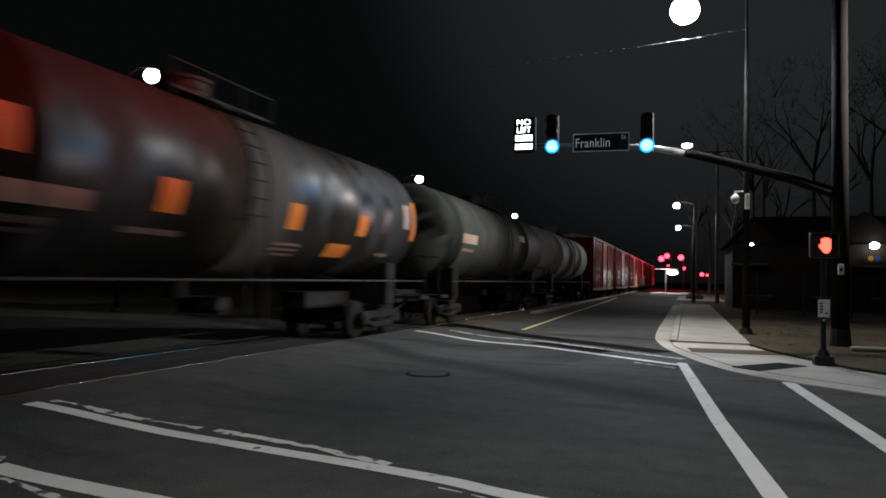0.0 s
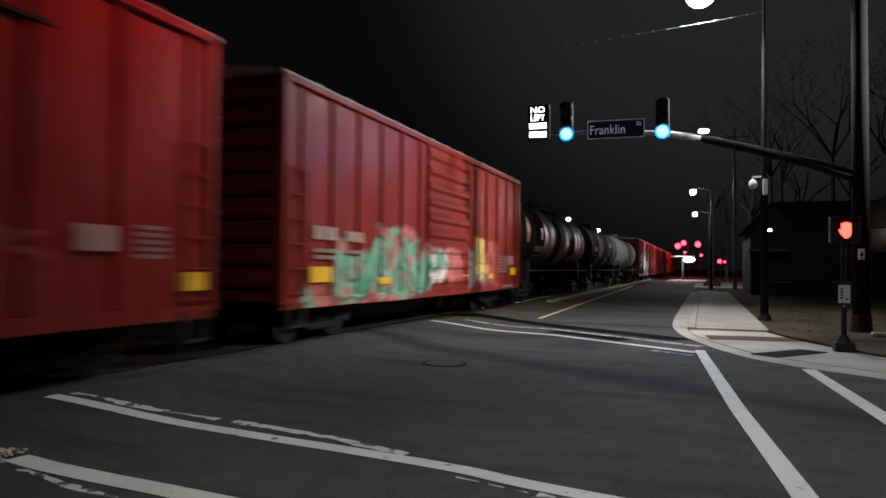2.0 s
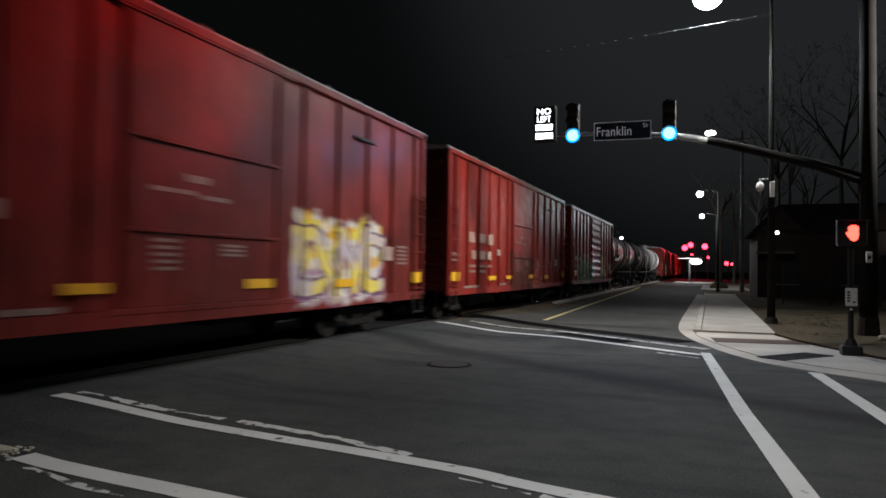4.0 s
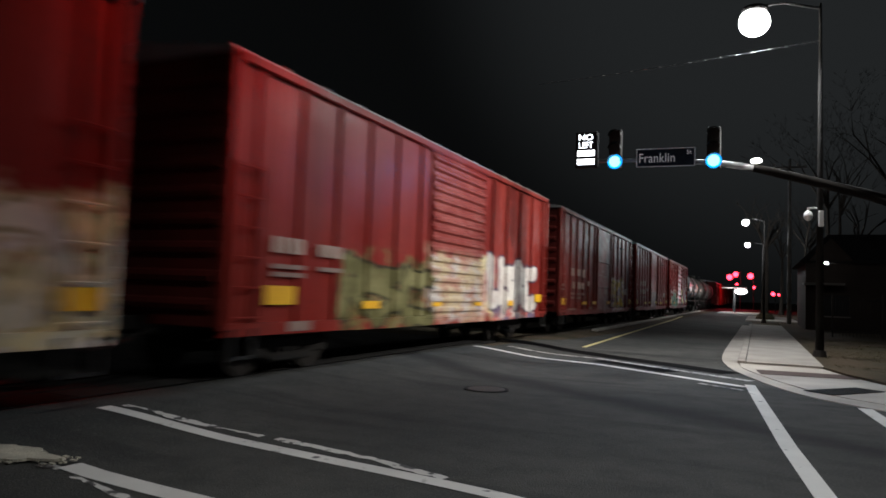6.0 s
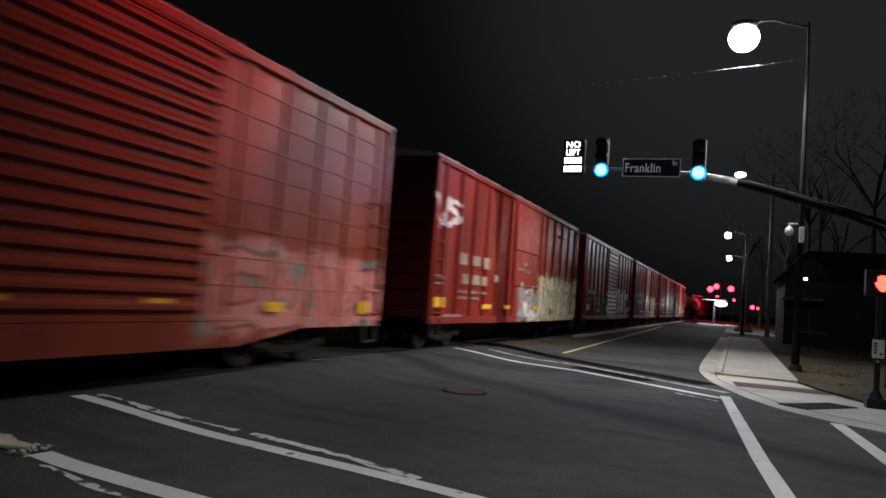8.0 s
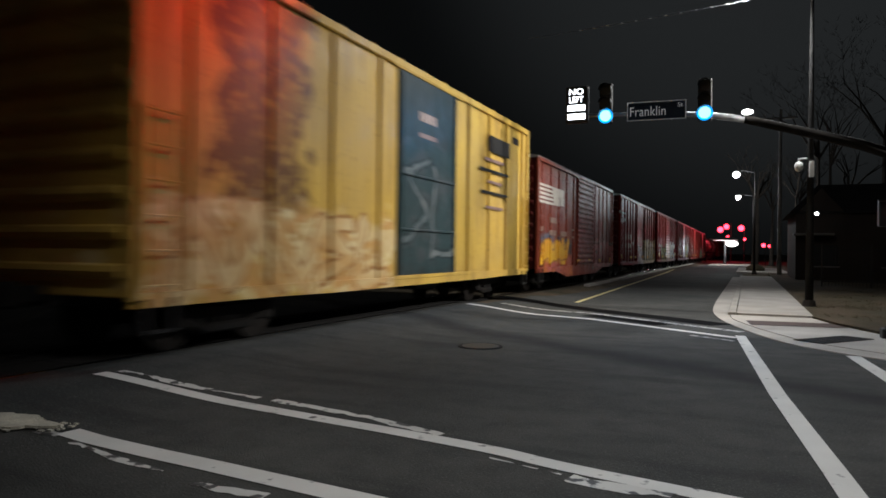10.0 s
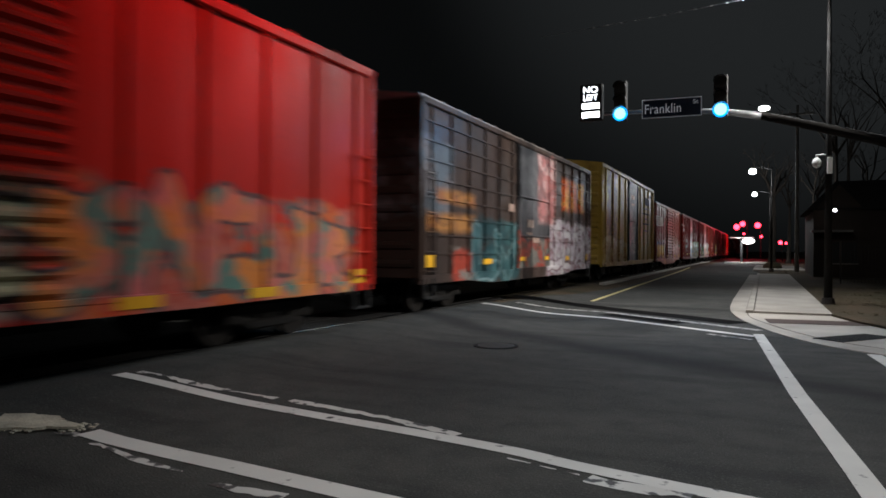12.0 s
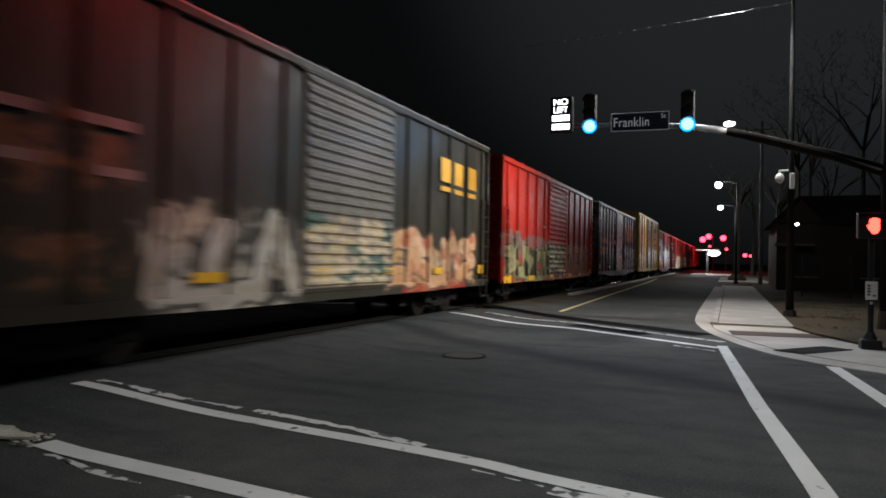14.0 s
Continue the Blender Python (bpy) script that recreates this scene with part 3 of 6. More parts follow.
def crossing_signal(x, y, lenses, label):
    t = thing("crossing_signal", pose(x, y, 0), label, "crossing signal", "far crossing signals")
    bm = B()
    tube(bm, (0, 0, 0), (0, 0, max(z for dx, z, r in lenses) + 0.6), 0.1, n=10)
    part("pole", bm, BLACK_METAL, t)
    bm = B()
    box(bm, min(dx for dx, z, r in lenses) - 0.1, -0.04, lenses[0][1] - 0.05, 0.15, 0.04, lenses[0][1] + 0.05)
    part("arm", bm, BLACK_METAL, t)
    for dx, z, r in lenses:
        bm = B()
        tube(bm, (dx, -0.05, z), (dx, -0.2, z), r * 1.3, n=16)
        part("backplate", bm, BLACK_METAL, t)
        # far lenses made larger than real ones to include their bloom
        bm = B()
        ball(bm, (dx, -0.22, z), r, 1, 0.3, 1)
        part("lens", bm, SIGNAL_RED, t, "glowing red lens")


crossing_signal(-3.0, 150, [(-1.95, 6.3, 0.55), (-0.85, 6.9, 0.5), (-0.6, 4.9, 0.25), (-0.6, 4.3, 0.25)], "railroad crossing signal with red lenses lit")
crossing_signal(-0.6, 150, [(-0.55, 6.6, 0.55), (0.1, 4.4, 0.25)], "railroad crossing signal with red lenses lit")
crossing_signal(2.6, 120, [(-0.3, 2.9, 0.3), (0.5, 2.8, 0.2)], "low red signal lit beside the far street")


# ---- the far side of the corner: building, fence, trees, poles ----
WALL_DARK = surface("dark_painted_wall", (0.05, 0.038, 0.032), (0.036, 0.028, 0.024), 0.85, 0, 12, 0.8, 0.3)
ROOF_DARK = surface("dark_shingle", (0.045, 0.042, 0.042), (0.03, 0.028, 0.028), 0.9, 0, 15, 1.2, 0.6)
TRIM_PALE = surface("pale_trim", (0.22, 0.21, 0.2), (0.15, 0.14, 0.13), 0.7, 0, 15, 1.5, 0.2)
BARK = surface("bark", (0.04, 0.032, 0.026), (0.024, 0.02, 0.016), 0.95, 0, 9, 2, 0.9, 0.03)
LOGO_BLUE = surface("logo_blue", (0.05, 0.1, 0.4), (0.04, 0.08, 0.3), 0.5, 0, 10, 2, 0.1)
LOGO_YELLOW = surface("logo_yellow", (0.6, 0.45, 0.05), (0.5, 0.36, 0.04), 0.5, 0, 10, 2, 0.1)
PALE_STONE = surface("pale_broken_paint", (0.66, 0.62, 0.5), (0.36, 0.34, 0.28), 0.85, 0, 25, 3.5, 0.8, 0.02)


def building():
    t = thing("building", pose(2.6, 46, 0), "low dark building with gabled front, canopy and wall lamps", "building")
    bm = B()
    box(bm, 0, 0, 0, 14, 9, 4.0)
    part("wall", bm, WALL_DARK, t)
    bm = B()
    for x0, x1, top in ((0, 2.6, 5.4), (4.5, 9.5, 5.9)):
        vs = [bm.verts.new((x, -0.12, z)) for x, z in ((x0, 3.9), (x1, 3.9), ((x0 + x1) / 2, top))]
        ws = [bm.verts.new((x, 0.1, z)) for x, z in ((x0, 3.9), (x1, 3.9), ((x0 + x1) / 2, top))]
        bm.faces.new(vs)
        bm.faces.new(ws[::-1])
        for k in range(3):
            bm.faces.new((vs[k], ws[k], ws[(k + 1) % 3], vs[(k + 1) % 3]))
    bmesh.ops.recalc_face_normals(bm, faces=bm.faces[:])
    part("gable", bm, WALL_DARK, t)
    bm = B()
    a = [bm.verts.new(q) for q in ((-0.4, -0.4, 3.95), (14.4, -0.4, 3.95), (14.4, 9.4, 3.95), (-0.4, 9.4, 3.95), (1.5, 4.5, 6.0), (12.5, 4.5, 6.0))]
    for f in ((0, 1, 5, 4), (1, 2, 5), (2, 3, 4, 5), (3, 0, 4), (0, 3, 2, 1)):
        bm.faces.new([a[k] for k in f])
    bmesh.ops.recalc_face_normals(bm, faces=bm.faces[:])
    part("roof", bm, ROOF_DARK, t)
    for x0, x1, z in ((-0.16, 1.9, 2.65), (6.5, 11.0, 2.6)):
        bm = B()
        box(bm, x0, -1.2, z, x1, 0, z + 0.12, 0.01)
        part("canopy", bm, TRIM_PALE, t)
    for x in (0.9, 4.4, 7.4, 11.0):
        bm = B()
        box(bm, x, -0.03, 0.9, x + 1.3, 0.01, 2.1)
        w = part("window", bm, BLACK_METAL, t)
        bm = B()
        box(bm, x - 0.08, -0.05, 0.82, x + 1.38, -0.031, 0.9)
        part("sill", bm, TRIM_PALE, w)
    for x, z, r in ((1.05, 3.92, 0.1), (7.46, 3.87, 0.24)):
        bm = B()
        box(bm, x - 0.15, -0.32, z - 0.15, x + 0.15, -0.12, z + 0.2, 0.03)
        lampbox = part("wall_lamp", bm, BLACK_METAL, t)
        bm = B()
        ball(bm, (x, -0.34, z), r, 1, 0.5, 0.8)
        part("lens", bm, LAMP_FAR, lampbox, "glowing white lens")
    bm = B()
    box(bm, 7.0, -0.2, 2.92, 8.0, -0.13, 3.36)
    sign = part("sign_panel", bm, WALL_DARK, t)
    for k, mat in enumerate((LOGO_YELLOW, LOGO_BLUE)):
        bm = B()
        tube(bm, (7.3 + 0.35 * k, -0.22, 3.14), (7.3 + 0.35 * k, -0.2, 3.14), 0.15, n=14)
        part("emblem", bm, mat, sign, "plain round emblem")


building()
lamp("wall_lamp_light", "POINT", (3.65, 45.2, 3.8), 0.8, COOL, 0.1)
lamp("wall_lamp_light", "POINT", (10.06, 45.2, 3.8), 5, (1, 0.9, 0.8), 0.1)


def fence():
    t = thing("fence", pose(3.2, 37, 0.05), "dark metal picket fence behind the corner lot", "fence")
    post = picket = None
    for k in range(8):
        m = pose(k * 2.0, 0, 0)
        if post is None:
            bm = B()
            box(bm, -0.035, -0.035, 0, 0.035, 0.035, 2.0, 0.006)
            post = part("post", bm, STEEL_DARK, t)
        else:
            shared_copy(post, m)
    for z in (0.25, 1.7):
        bm = B()
        box(bm, 0, -0.018, z, 14, 0.018, z + 0.04)
        part("rail", bm, BLACK_METAL, t)
    for k in range(100):
        m = pose(0.14 + k * 0.139, 0, 0)
        if picket is None:
            bm = B()
            box(bm, -0.009, -0.009, 0.08, 0.009, 0.009, 1.9)
            picket = part("picket", bm, BLACK_METAL, t)
            picket.matrix_basis = m
        else:
            shared_copy(picket, m)


def shared_copy(ob, m):
    o = ob.copy()
    scene.collection.objects.link(o)
    o.matrix_basis = m
    return o


fence()


def bare_tree(x, y, height, trunk, label, seed, deep=5):
    rng = random.Random(seed)
    t = thing("tree", pose(x, y, 0), label, "tree", "bare trees")
    bm = B()
    tube(bm, (0, 0, -0.1), (0, 0, 0.6), trunk * 1.7, trunk, 10)
    tube(bm, (0, 0, 0.6), (0.1, 0, height * 0.38), trunk, trunk * 0.75, 10)
    part("trunk", bm, BARK, t)
    limbs = B()

    def grow(a, d, length, r, depth):
        b = a + d * length
        if depth < 3:
            tube(limbs, a, b, r, r * 0.62, 5, False)
        else:
            q = Vector((-d.y, d.x, 0.3)).normalized() * max(r, 0.012)
            w = d.cross(q)
            vs = [limbs.verts.new(v) for v in (a + q, a - q * 0.5 + w, a - q * 0.5 - w, b)]
            for f in ((0, 1, 3), (1, 2, 3), (2, 0, 3)):
                limbs.faces.new([vs[k] for k in f])
        if depth >= deep:
            return
        for k in range(2 if depth else 5):
            e = (d + Vector((rng.uniform(-0.8, 0.8), rng.uniform(-0.8, 0.8), rng.uniform(-0.15, 0.55)))).normalized()
            grow(b, e, length * rng.uniform(0.6, 0.85), r * 0.6, depth + 1)

    grow(Vector((0.1, 0, height * 0.37)), Vector((0, 0, 1)), height * 0.2, trunk * 0.72, 0)
    part("crown", limbs, BARK, t)


bare_tree(0.6, 66, 11, 0.32, "leafless street tree with a thick dark trunk on the island", 3)


def planter():
    t = thing("planter", pose(0.65, 65.7, 0.12), "low dark planted mound round the tree on the island", "planter")
    bm = B()
    ring = [(0.75, 0.0), (0.72, 0.2), (0.55, 0.42), (0.3, 0.55)]
    rows = [[bm.verts.new((r * (1 + 0.1 * noise.noise(Vector((3 * math.cos(k * math.pi / 12), 3 * math.sin(k * math.pi / 12), z)))) * math.cos(k * math.pi / 12), r * math.sin(k * math.pi / 12), z)) for k in range(24)] for r, z in ring]
    for a, b in zip(rows, rows[1:]):
        for k in range(24):
            bm.faces.new((a[k], a[(k + 1) % 24], b[(k + 1) % 24], b[k]))
    bm.faces.new(rows[-1])
    part("mound", bm, SOIL, t)


planter()
bare_tree(3.4, 62, 10.5, 0.16, "leafless tree with thin branches behind the pole", 5)
bare_tree(9.0, 31, 9.0, 0.2, "leafless tree in the dark corner lot", 9)
bare_tree(12.0, 70, 14.0, 0.3, "leafless tree behind the low building", 15)
bare_tree(5.0, 84, 13.0, 0.25, "leafless tree far up the street", 18)
bare_tree(3.0, 105, 13.0, 0.25, "leafless tree far up the street", 21)
bare_tree(6.2, 55, 10.0, 0.2, "leafless tree in the dark corner lot", 12)
for x, y, high, seed in ((4.6, 58, 15, 31), (8.6, 57, 17, 32), (12.5, 58, 16, 33), (16.0, 52, 16, 34), (10.5, 41, 14, 35), (15.0, 38, 15, 36), (6.8, 73, 17, 37)):
    bare_tree(x, y, high, 0.24, "tall leafless tree with dense twigs behind the lot", seed, 7)


POLE_GREY = surface("weathered_grey_pole", (0.3, 0.3, 0.29), (0.2, 0.19, 0.18), 0.8, 0, 18, 2, 0.4)


def utility_pole():
    t = thing("utility_pole", pose(2.12, 56, 0), "slim grey utility pole with a crossarm at its top", "utility pole")
    bm = B()
    tube(bm, (0, 0, 0), (0, 0, 12.0), 0.16, 0.09, 12)
    part("pole", bm, POLE_GREY, t)
    bm = B()
    box(bm, -1.1, -0.06, 11.3, 1.1, 0.06, 11.44, 0.01)
    part("crossarm", bm, POLE_GREY, t)
    for x in (-1.0, -0.5, 0.5, 1.0):
        bm = B()
        tube(bm, (x, 0, 11.44), (x, 0, 11.7), 0.05, 0.03, 8)
        part("insulator", bm, WHITE_PLASTIC, t)


utility_pole()


def overhead_cable():
    t = thing("overhead_cable", pose(1.64, 22.57, 9.2), "thin twisted overhead cable running from the lamp pole", "cable")
    pts = [Vector((-k * 0.45, 0.02 * k, -0.075 * k * 0.45 + 0.0006 * k * k)) for k in range(20)]
    bm = B()
    for a, b in zip(pts, pts[1:]):
        tube(bm, a, b, 0.007, n=6)
    part("cable", bm, GALVANISED, t)
    # small white pieces imitate the lamp's glints along the twisted cable
    bm = B()
    for k, p in enumerate(pts[:16]):
        box(bm, p.x - 0.04, p.y - 0.012, p.z - 0.012, p.x + 0.04, p.y + 0.012, p.z + 0.012)
    tagged(part("ties", bm, WHITE_PLASTIC, t), kind="stuff")


overhead_cable()


def small_things():
    t = thing("call_box", pose(3.52, 19.28, 1.95), "small white box on the signal mast", "box")
    bm = B()
    box(bm, -0.06, -0.05, -0.13, 0.06, 0.05, 0.13, 0.01)
    part("case", bm, WHITE_PLASTIC, t)
    bm = B()
    box(bm, -0.03, -0.056, -0.05, 0.03, -0.05, 0.03)
    part("window", bm, BLACK_METAL, t)
    t = thing("parking_kerb", pose(4.4, 18.3, 0.07, 0, 0, 8), "pale concrete parking kerb on the soil", "kerb block")
    bm = B()
    box(bm, -0.9, -0.09, 0, 0.9, 0.09, 0.11, 0.03)
    part("block", bm, CONCRETE, t)
    t = thing("paint_patch", pose(-5.72, 3.9, gz(-5.72) + 0.004, 0, 1.5, 0), "crumbling pale patch of old paint on the asphalt", "road marking")
    rng = random.Random(4)
    bm = B()
    rim = []
    for k in range(72):
        a = k * math.pi / 36
        r = 1 + 0.28 * noise.noise(Vector((2.2 * math.cos(a), 2.2 * math.sin(a), 3))) + 0.16 * noise.noise(Vector((9 * math.cos(a), 9 * math.sin(a), 1)))
        u = 0.5 * r * math.cos(a)
        rim.append((u, 0.25 * r * math.sin(a) * (1 - 0.55 * max(0, u) / 0.5) + 0.28 * u))
    top = [bm.verts.new((x, y, 0.012 + rng.uniform(0, 0.006))) for x, y in rim]
    low = [bm.verts.new((x * 1.02, y * 1.02, -0.006)) for x, y in rim]
    bm.faces.new(top)
    for k in range(72):
        bm.faces.new((low[k], low[(k + 1) % 72], top[(k + 1) % 72], top[k]))
    bmesh.ops.recalc_face_normals(bm, faces=bm.faces[:])
    part("patch", bm, PALE_STONE, t)
    bm = B()
    for k in range(40):
        a, r = rng.uniform(-2.4, 0.5), rng.uniform(0.9, 1.25)
        q = rng.uniform(0.006, 0.028)
        x, y = 0.5 * r * math.cos(a), 0.25 * r * math.sin(a) + 0.14 * r * math.cos(a)
        box(bm, x - q, y - q * 0.6, -0.006, x + q, y + q * 0.6, 0.004)
    tagged(part("crumbs", bm, PALE_STONE, t), kind="stuff")
    t = thing("round_canopy", pose(-2.7, 100, 0.12), "small round roofed stand with lit white rim far up the street", "canopy")
    bm = B()
    tube(bm, (0, 0, 0), (0, 0, 3.1), 0.16, n=10)
    part("post", bm, BLACK_METAL, t)
    bm = B()
    tube(bm, (0, 0, 3.25), (0, 0, 3.6), 1.5, 0.9, 24)
    part("roof", bm, BLACK_METAL, t)
    bm = B()
    tube(bm, (0, 0, 3.16), (0, 0, 3.25), 1.55, n=24)
    part("rim", bm, glow("rim_light", (1.0, 0.75, 0.75), 0.12), t, "glowing pale rim")
    bm = B()
    ball(bm, (0.85, -0.7, 2.75), 0.5, 1.5, 0.5, 0.75)
    part("light_panel", bm, glow("panel_light", (1.0, 0.97, 0.95), 4), t, "glowing white panel")


small_things()


# unseen cantilever, added as the source of red light on the cars
def near_flasher():
    t = thing("crossing_signal", pose(-3.2, 1.6, 0), "unseen railroad crossing cantilever with red lenses, added over the near lane", "crossing signal")
    bm = B()
    tube(bm, (0, 0, 0), (0, 0, 8.1), 0.14, n=12)
    part("pole", bm, GALVANISED, t)
    for z in (7.65, 7.95):
        bm = B()
        tube(bm, (0, 0, z), (0, 7.5, z), 0.05, n=8)
        part("arm", bm, GALVANISED, t)
    for y in (6.4, 7.2):
        bm = B()
        tube(bm, (-0.08, y, 7.4), (-0.12, y, 7.4), 0.3, n=20)
        part("backplate", bm, BLACK_METAL, t)
        bm = B()
        tube(bm, (-0.12, y, 7.4), (-0.16, y, 7.4), 0.15, n=20)
        part("lens", bm, SIGNAL_RED, t, "glowing red lens")


near_flasher()
# red light aimed from out of view at the upper car sides
lamp("flasher_light", "SPOT", (-3.4, 8.4, 7.35), 820, (1.0, 0.025, 0.016), 0.15, (-6.46, 7.4, 5.5), 72, 0.8)
for x, z in ((-3.57, 5.25), (-1.04, 5.17)):
    lamp("green_light", "SPOT", (x, 18.95, z), 170, (0.02, 0.42, 1.0), 0.12, (x - 0.4, 8, 3.2), 150)


def dry_grass():
    """Tufts of short dry grass on the corner soil."""
    rng = random.Random(8)
    bm = B()
    for k in range(8000):
        x, y = rng.uniform(1.7, 9.0), rng.uniform(13.0, 34.0)
        if y < 19 and x < 2.2 + (19 - y) * 0.55:
            continue
        if noise.noise(Vector((x * 0.6, y * 0.6, 0))) < -0.05:
            continue
        for q in range(3):
            a, h = rng.uniform(0, 6.28), rng.uniform(0.01, 0.032)
            dx, dy = 0.012 * math.cos(a), 0.012 * math.sin(a)
            bx, by = x + rng.uniform(-0.06, 0.06), y + rng.uniform(-0.06, 0.06)
            bm.faces.new([bm.verts.new(v) for v in ((bx - dx, by - dy, 0.065), (bx + dx, by + dy, 0.065), (bx + rng.uniform(-0.05, 0.05), by + rng.uniform(-0.05, 0.05), 0.065 + h))])
    tagged(part("grass", bm, surface("dry_grass_blades", (0.11, 0.085, 0.042), (0.06, 0.06, 0.025), 0.9, 0, 10, 1, 0.0)), "short dry grass tufts on the corner soil", "grass", kind="stuff")


dry_grass()


lamp("canopy_light", "POINT", (-2.7, 98.6, 2.4), 600, COOL, 0.3)


# ---- the train ----
def ramp(nt, fac, colours):
    r = nt.nodes.new("ShaderNodeValToRGB")
    r.color_ramp.interpolation = "CONSTANT"
    els = r.color_ramp.elements
    while len(els) < len(colours):
        els.new(0.5)
    for k, c in enumerate(colours):
        els[k].position = k / len(colours)
        els[k].color = (*c, 1)
    nt.links.new(fac, r.inputs[0])
    return r.outputs[0]


def maths(nt, op, a, b=0.0):
    n = nt.nodes.new("ShaderNodeMath")
    n.operation = op
    for value, socket in ((a, n.inputs[0]), (b, n.inputs[1])):
        if hasattr(value, "node"):
            nt.links.new(value, socket)
        else:
            socket.default_value = value
    return n.outputs[0]


def stroke_group():
    """Distance from P to the line from A to B, all in the plane of the car's side."""
    g = bpy.data.node_groups.new("stroke_distance", "ShaderNodeTree")
    for name in ("P", "A", "B"):
        g.interface.new_socket(name, in_out="INPUT", socket_type="NodeSocketVector")
    g.interface.new_socket("Distance", in_out="OUTPUT", socket_type="NodeSocketFloat")
    i, o = g.nodes.new("NodeGroupInput"), g.nodes.new("NodeGroupOutput")

    def vec(op, x, y=None):
        n = g.nodes.new("ShaderNodeVectorMath")
        n.operation = op
        g.links.new(x, n.inputs[0])
        if y is not None:
            g.links.new(y, n.inputs["Scale"] if op == "SCALE" else n.inputs[1])
        return n.outputs["Value"] if op in ("DOT_PRODUCT", "LENGTH") else n.outputs[0]

    pa, ba = vec("SUBTRACT", i.outputs["P"], i.outputs["A"]), vec("SUBTRACT", i.outputs["B"], i.outputs["A"])
    h = g.nodes.new("ShaderNodeMath")
    h.operation, h.use_clamp = "DIVIDE", True
    g.links.new(vec("DOT_PRODUCT", pa, ba), h.inputs[0])
    g.links.new(vec("DOT_PRODUCT", ba, ba), h.inputs[1])
    g.links.new(vec("LENGTH", vec("SUBTRACT", pa, vec("SCALE", ba, h.outputs[0]))), o.inputs[0])
    return g


STROKE = stroke_group()
# bent runs of spray-can strokes in a unit square
GLYPHS = [((0.95, 0.95), (0.1, 0.8), (0.9, 0.38), (0.05, 0.05)), ((0.15, 1), (0.1, 0.05), (0.95, 0.1)), ((0.0, 0.95), (0.5, 0.0), (1.0, 1.0)),
          ((0.95, 0.9), (0.1, 0.9), (0.05, 0.1), (0.95, 0.05)), ((0.05, 0.0), (0.5, 1.0), (0.95, 0.0)), ((0.05, 1.0), (0.1, 0.05), (0.9, 0.1), (0.9, 1.0)),
          ((0.1, 0.0), (0.1, 0.95), (0.9, 0.7), (0.2, 0.45), (0.95, 0.0))]


def spread(nt, value, low, high):
    r = add(nt, "ShaderNodeMapRange")
    r.inputs["From Min"].default_value, r.inputs["From Max"].default_value = low, high
    nt.links.new(value, r.inputs["Value"])
    return r.outputs["Result"]


def lettering(nt, c, v, y0, y1, z0, z1, n, fill, fade, line, seed, fat, extra=None):
    """Sprayed abstract letter shapes with a drawn outline over the colour c."""
    rng = random.Random(seed)
    bend = add(nt, "ShaderNodeTexNoise", Scale=1.6, Detail=1)
    nt.links.new(v, bend.inputs["Vector"])
    warp = nt.nodes.new("ShaderNodeVectorMath")
    warp.operation = "MULTIPLY_ADD"
    nt.links.new(bend.outputs["Color"], warp.inputs[0])
    warp.inputs[1].default_value = (0, 0.45, 0.35)
    nt.links.new(coords(nt, (0, 1, 1), shift=(0, -0.22, -0.17)), warp.inputs[2])
    p, d = warp.outputs[0], None
    wide, high = (y1 - y0) / n, z1 - z0
    for k in range(n):
        run = rng.choice(GLYPHS)
        lean, drop = rng.uniform(-0.15, 0.15) * wide, rng.uniform(-0.1, 0.1) * high
        pts = [(y0 + wide * (k - 0.02 + 1.04 * a) + lean * b, z0 + fat + (high - 2 * fat) * b + drop) for a, b in run]
        for q, r in zip(pts, pts[1:]):
            g = nt.nodes.new("ShaderNodeGroup")
            g.node_tree = STROKE
            nt.links.new(p, g.inputs["P"])
            g.inputs["A"].default_value, g.inputs["B"].default_value = (0, *q), (0, *r)
            d = g.outputs[0] if d is None else maths(nt, "MINIMUM", d, g.outputs[0])
    worn = noise_fac(nt, v, 7, 5, 0.72, 0.6)
    tone = noise_fac(nt, coords(nt, (1, 1, 1.8), shift=(0, seed, 0)), 1.1, 3, 0.4, 0.62)
    c = mixed(nt, times(nt, spread(nt, d, fat + 0.075, fat + 0.05), times(nt, worn, 0.9)), c, line)
    ink = mixed(nt, tone, fill, fade)
    if extra:
        ink = mixed(nt, noise_fac(nt, coords(nt, shift=(0, 2 * seed, 3)), 1.7, 2, 0.52, 0.58), ink, extra)
    return mixed(nt, times(nt, spread(nt, d, fat + 0.015, fat - 0.015), times(nt, worn, 0.95)), c, ink)


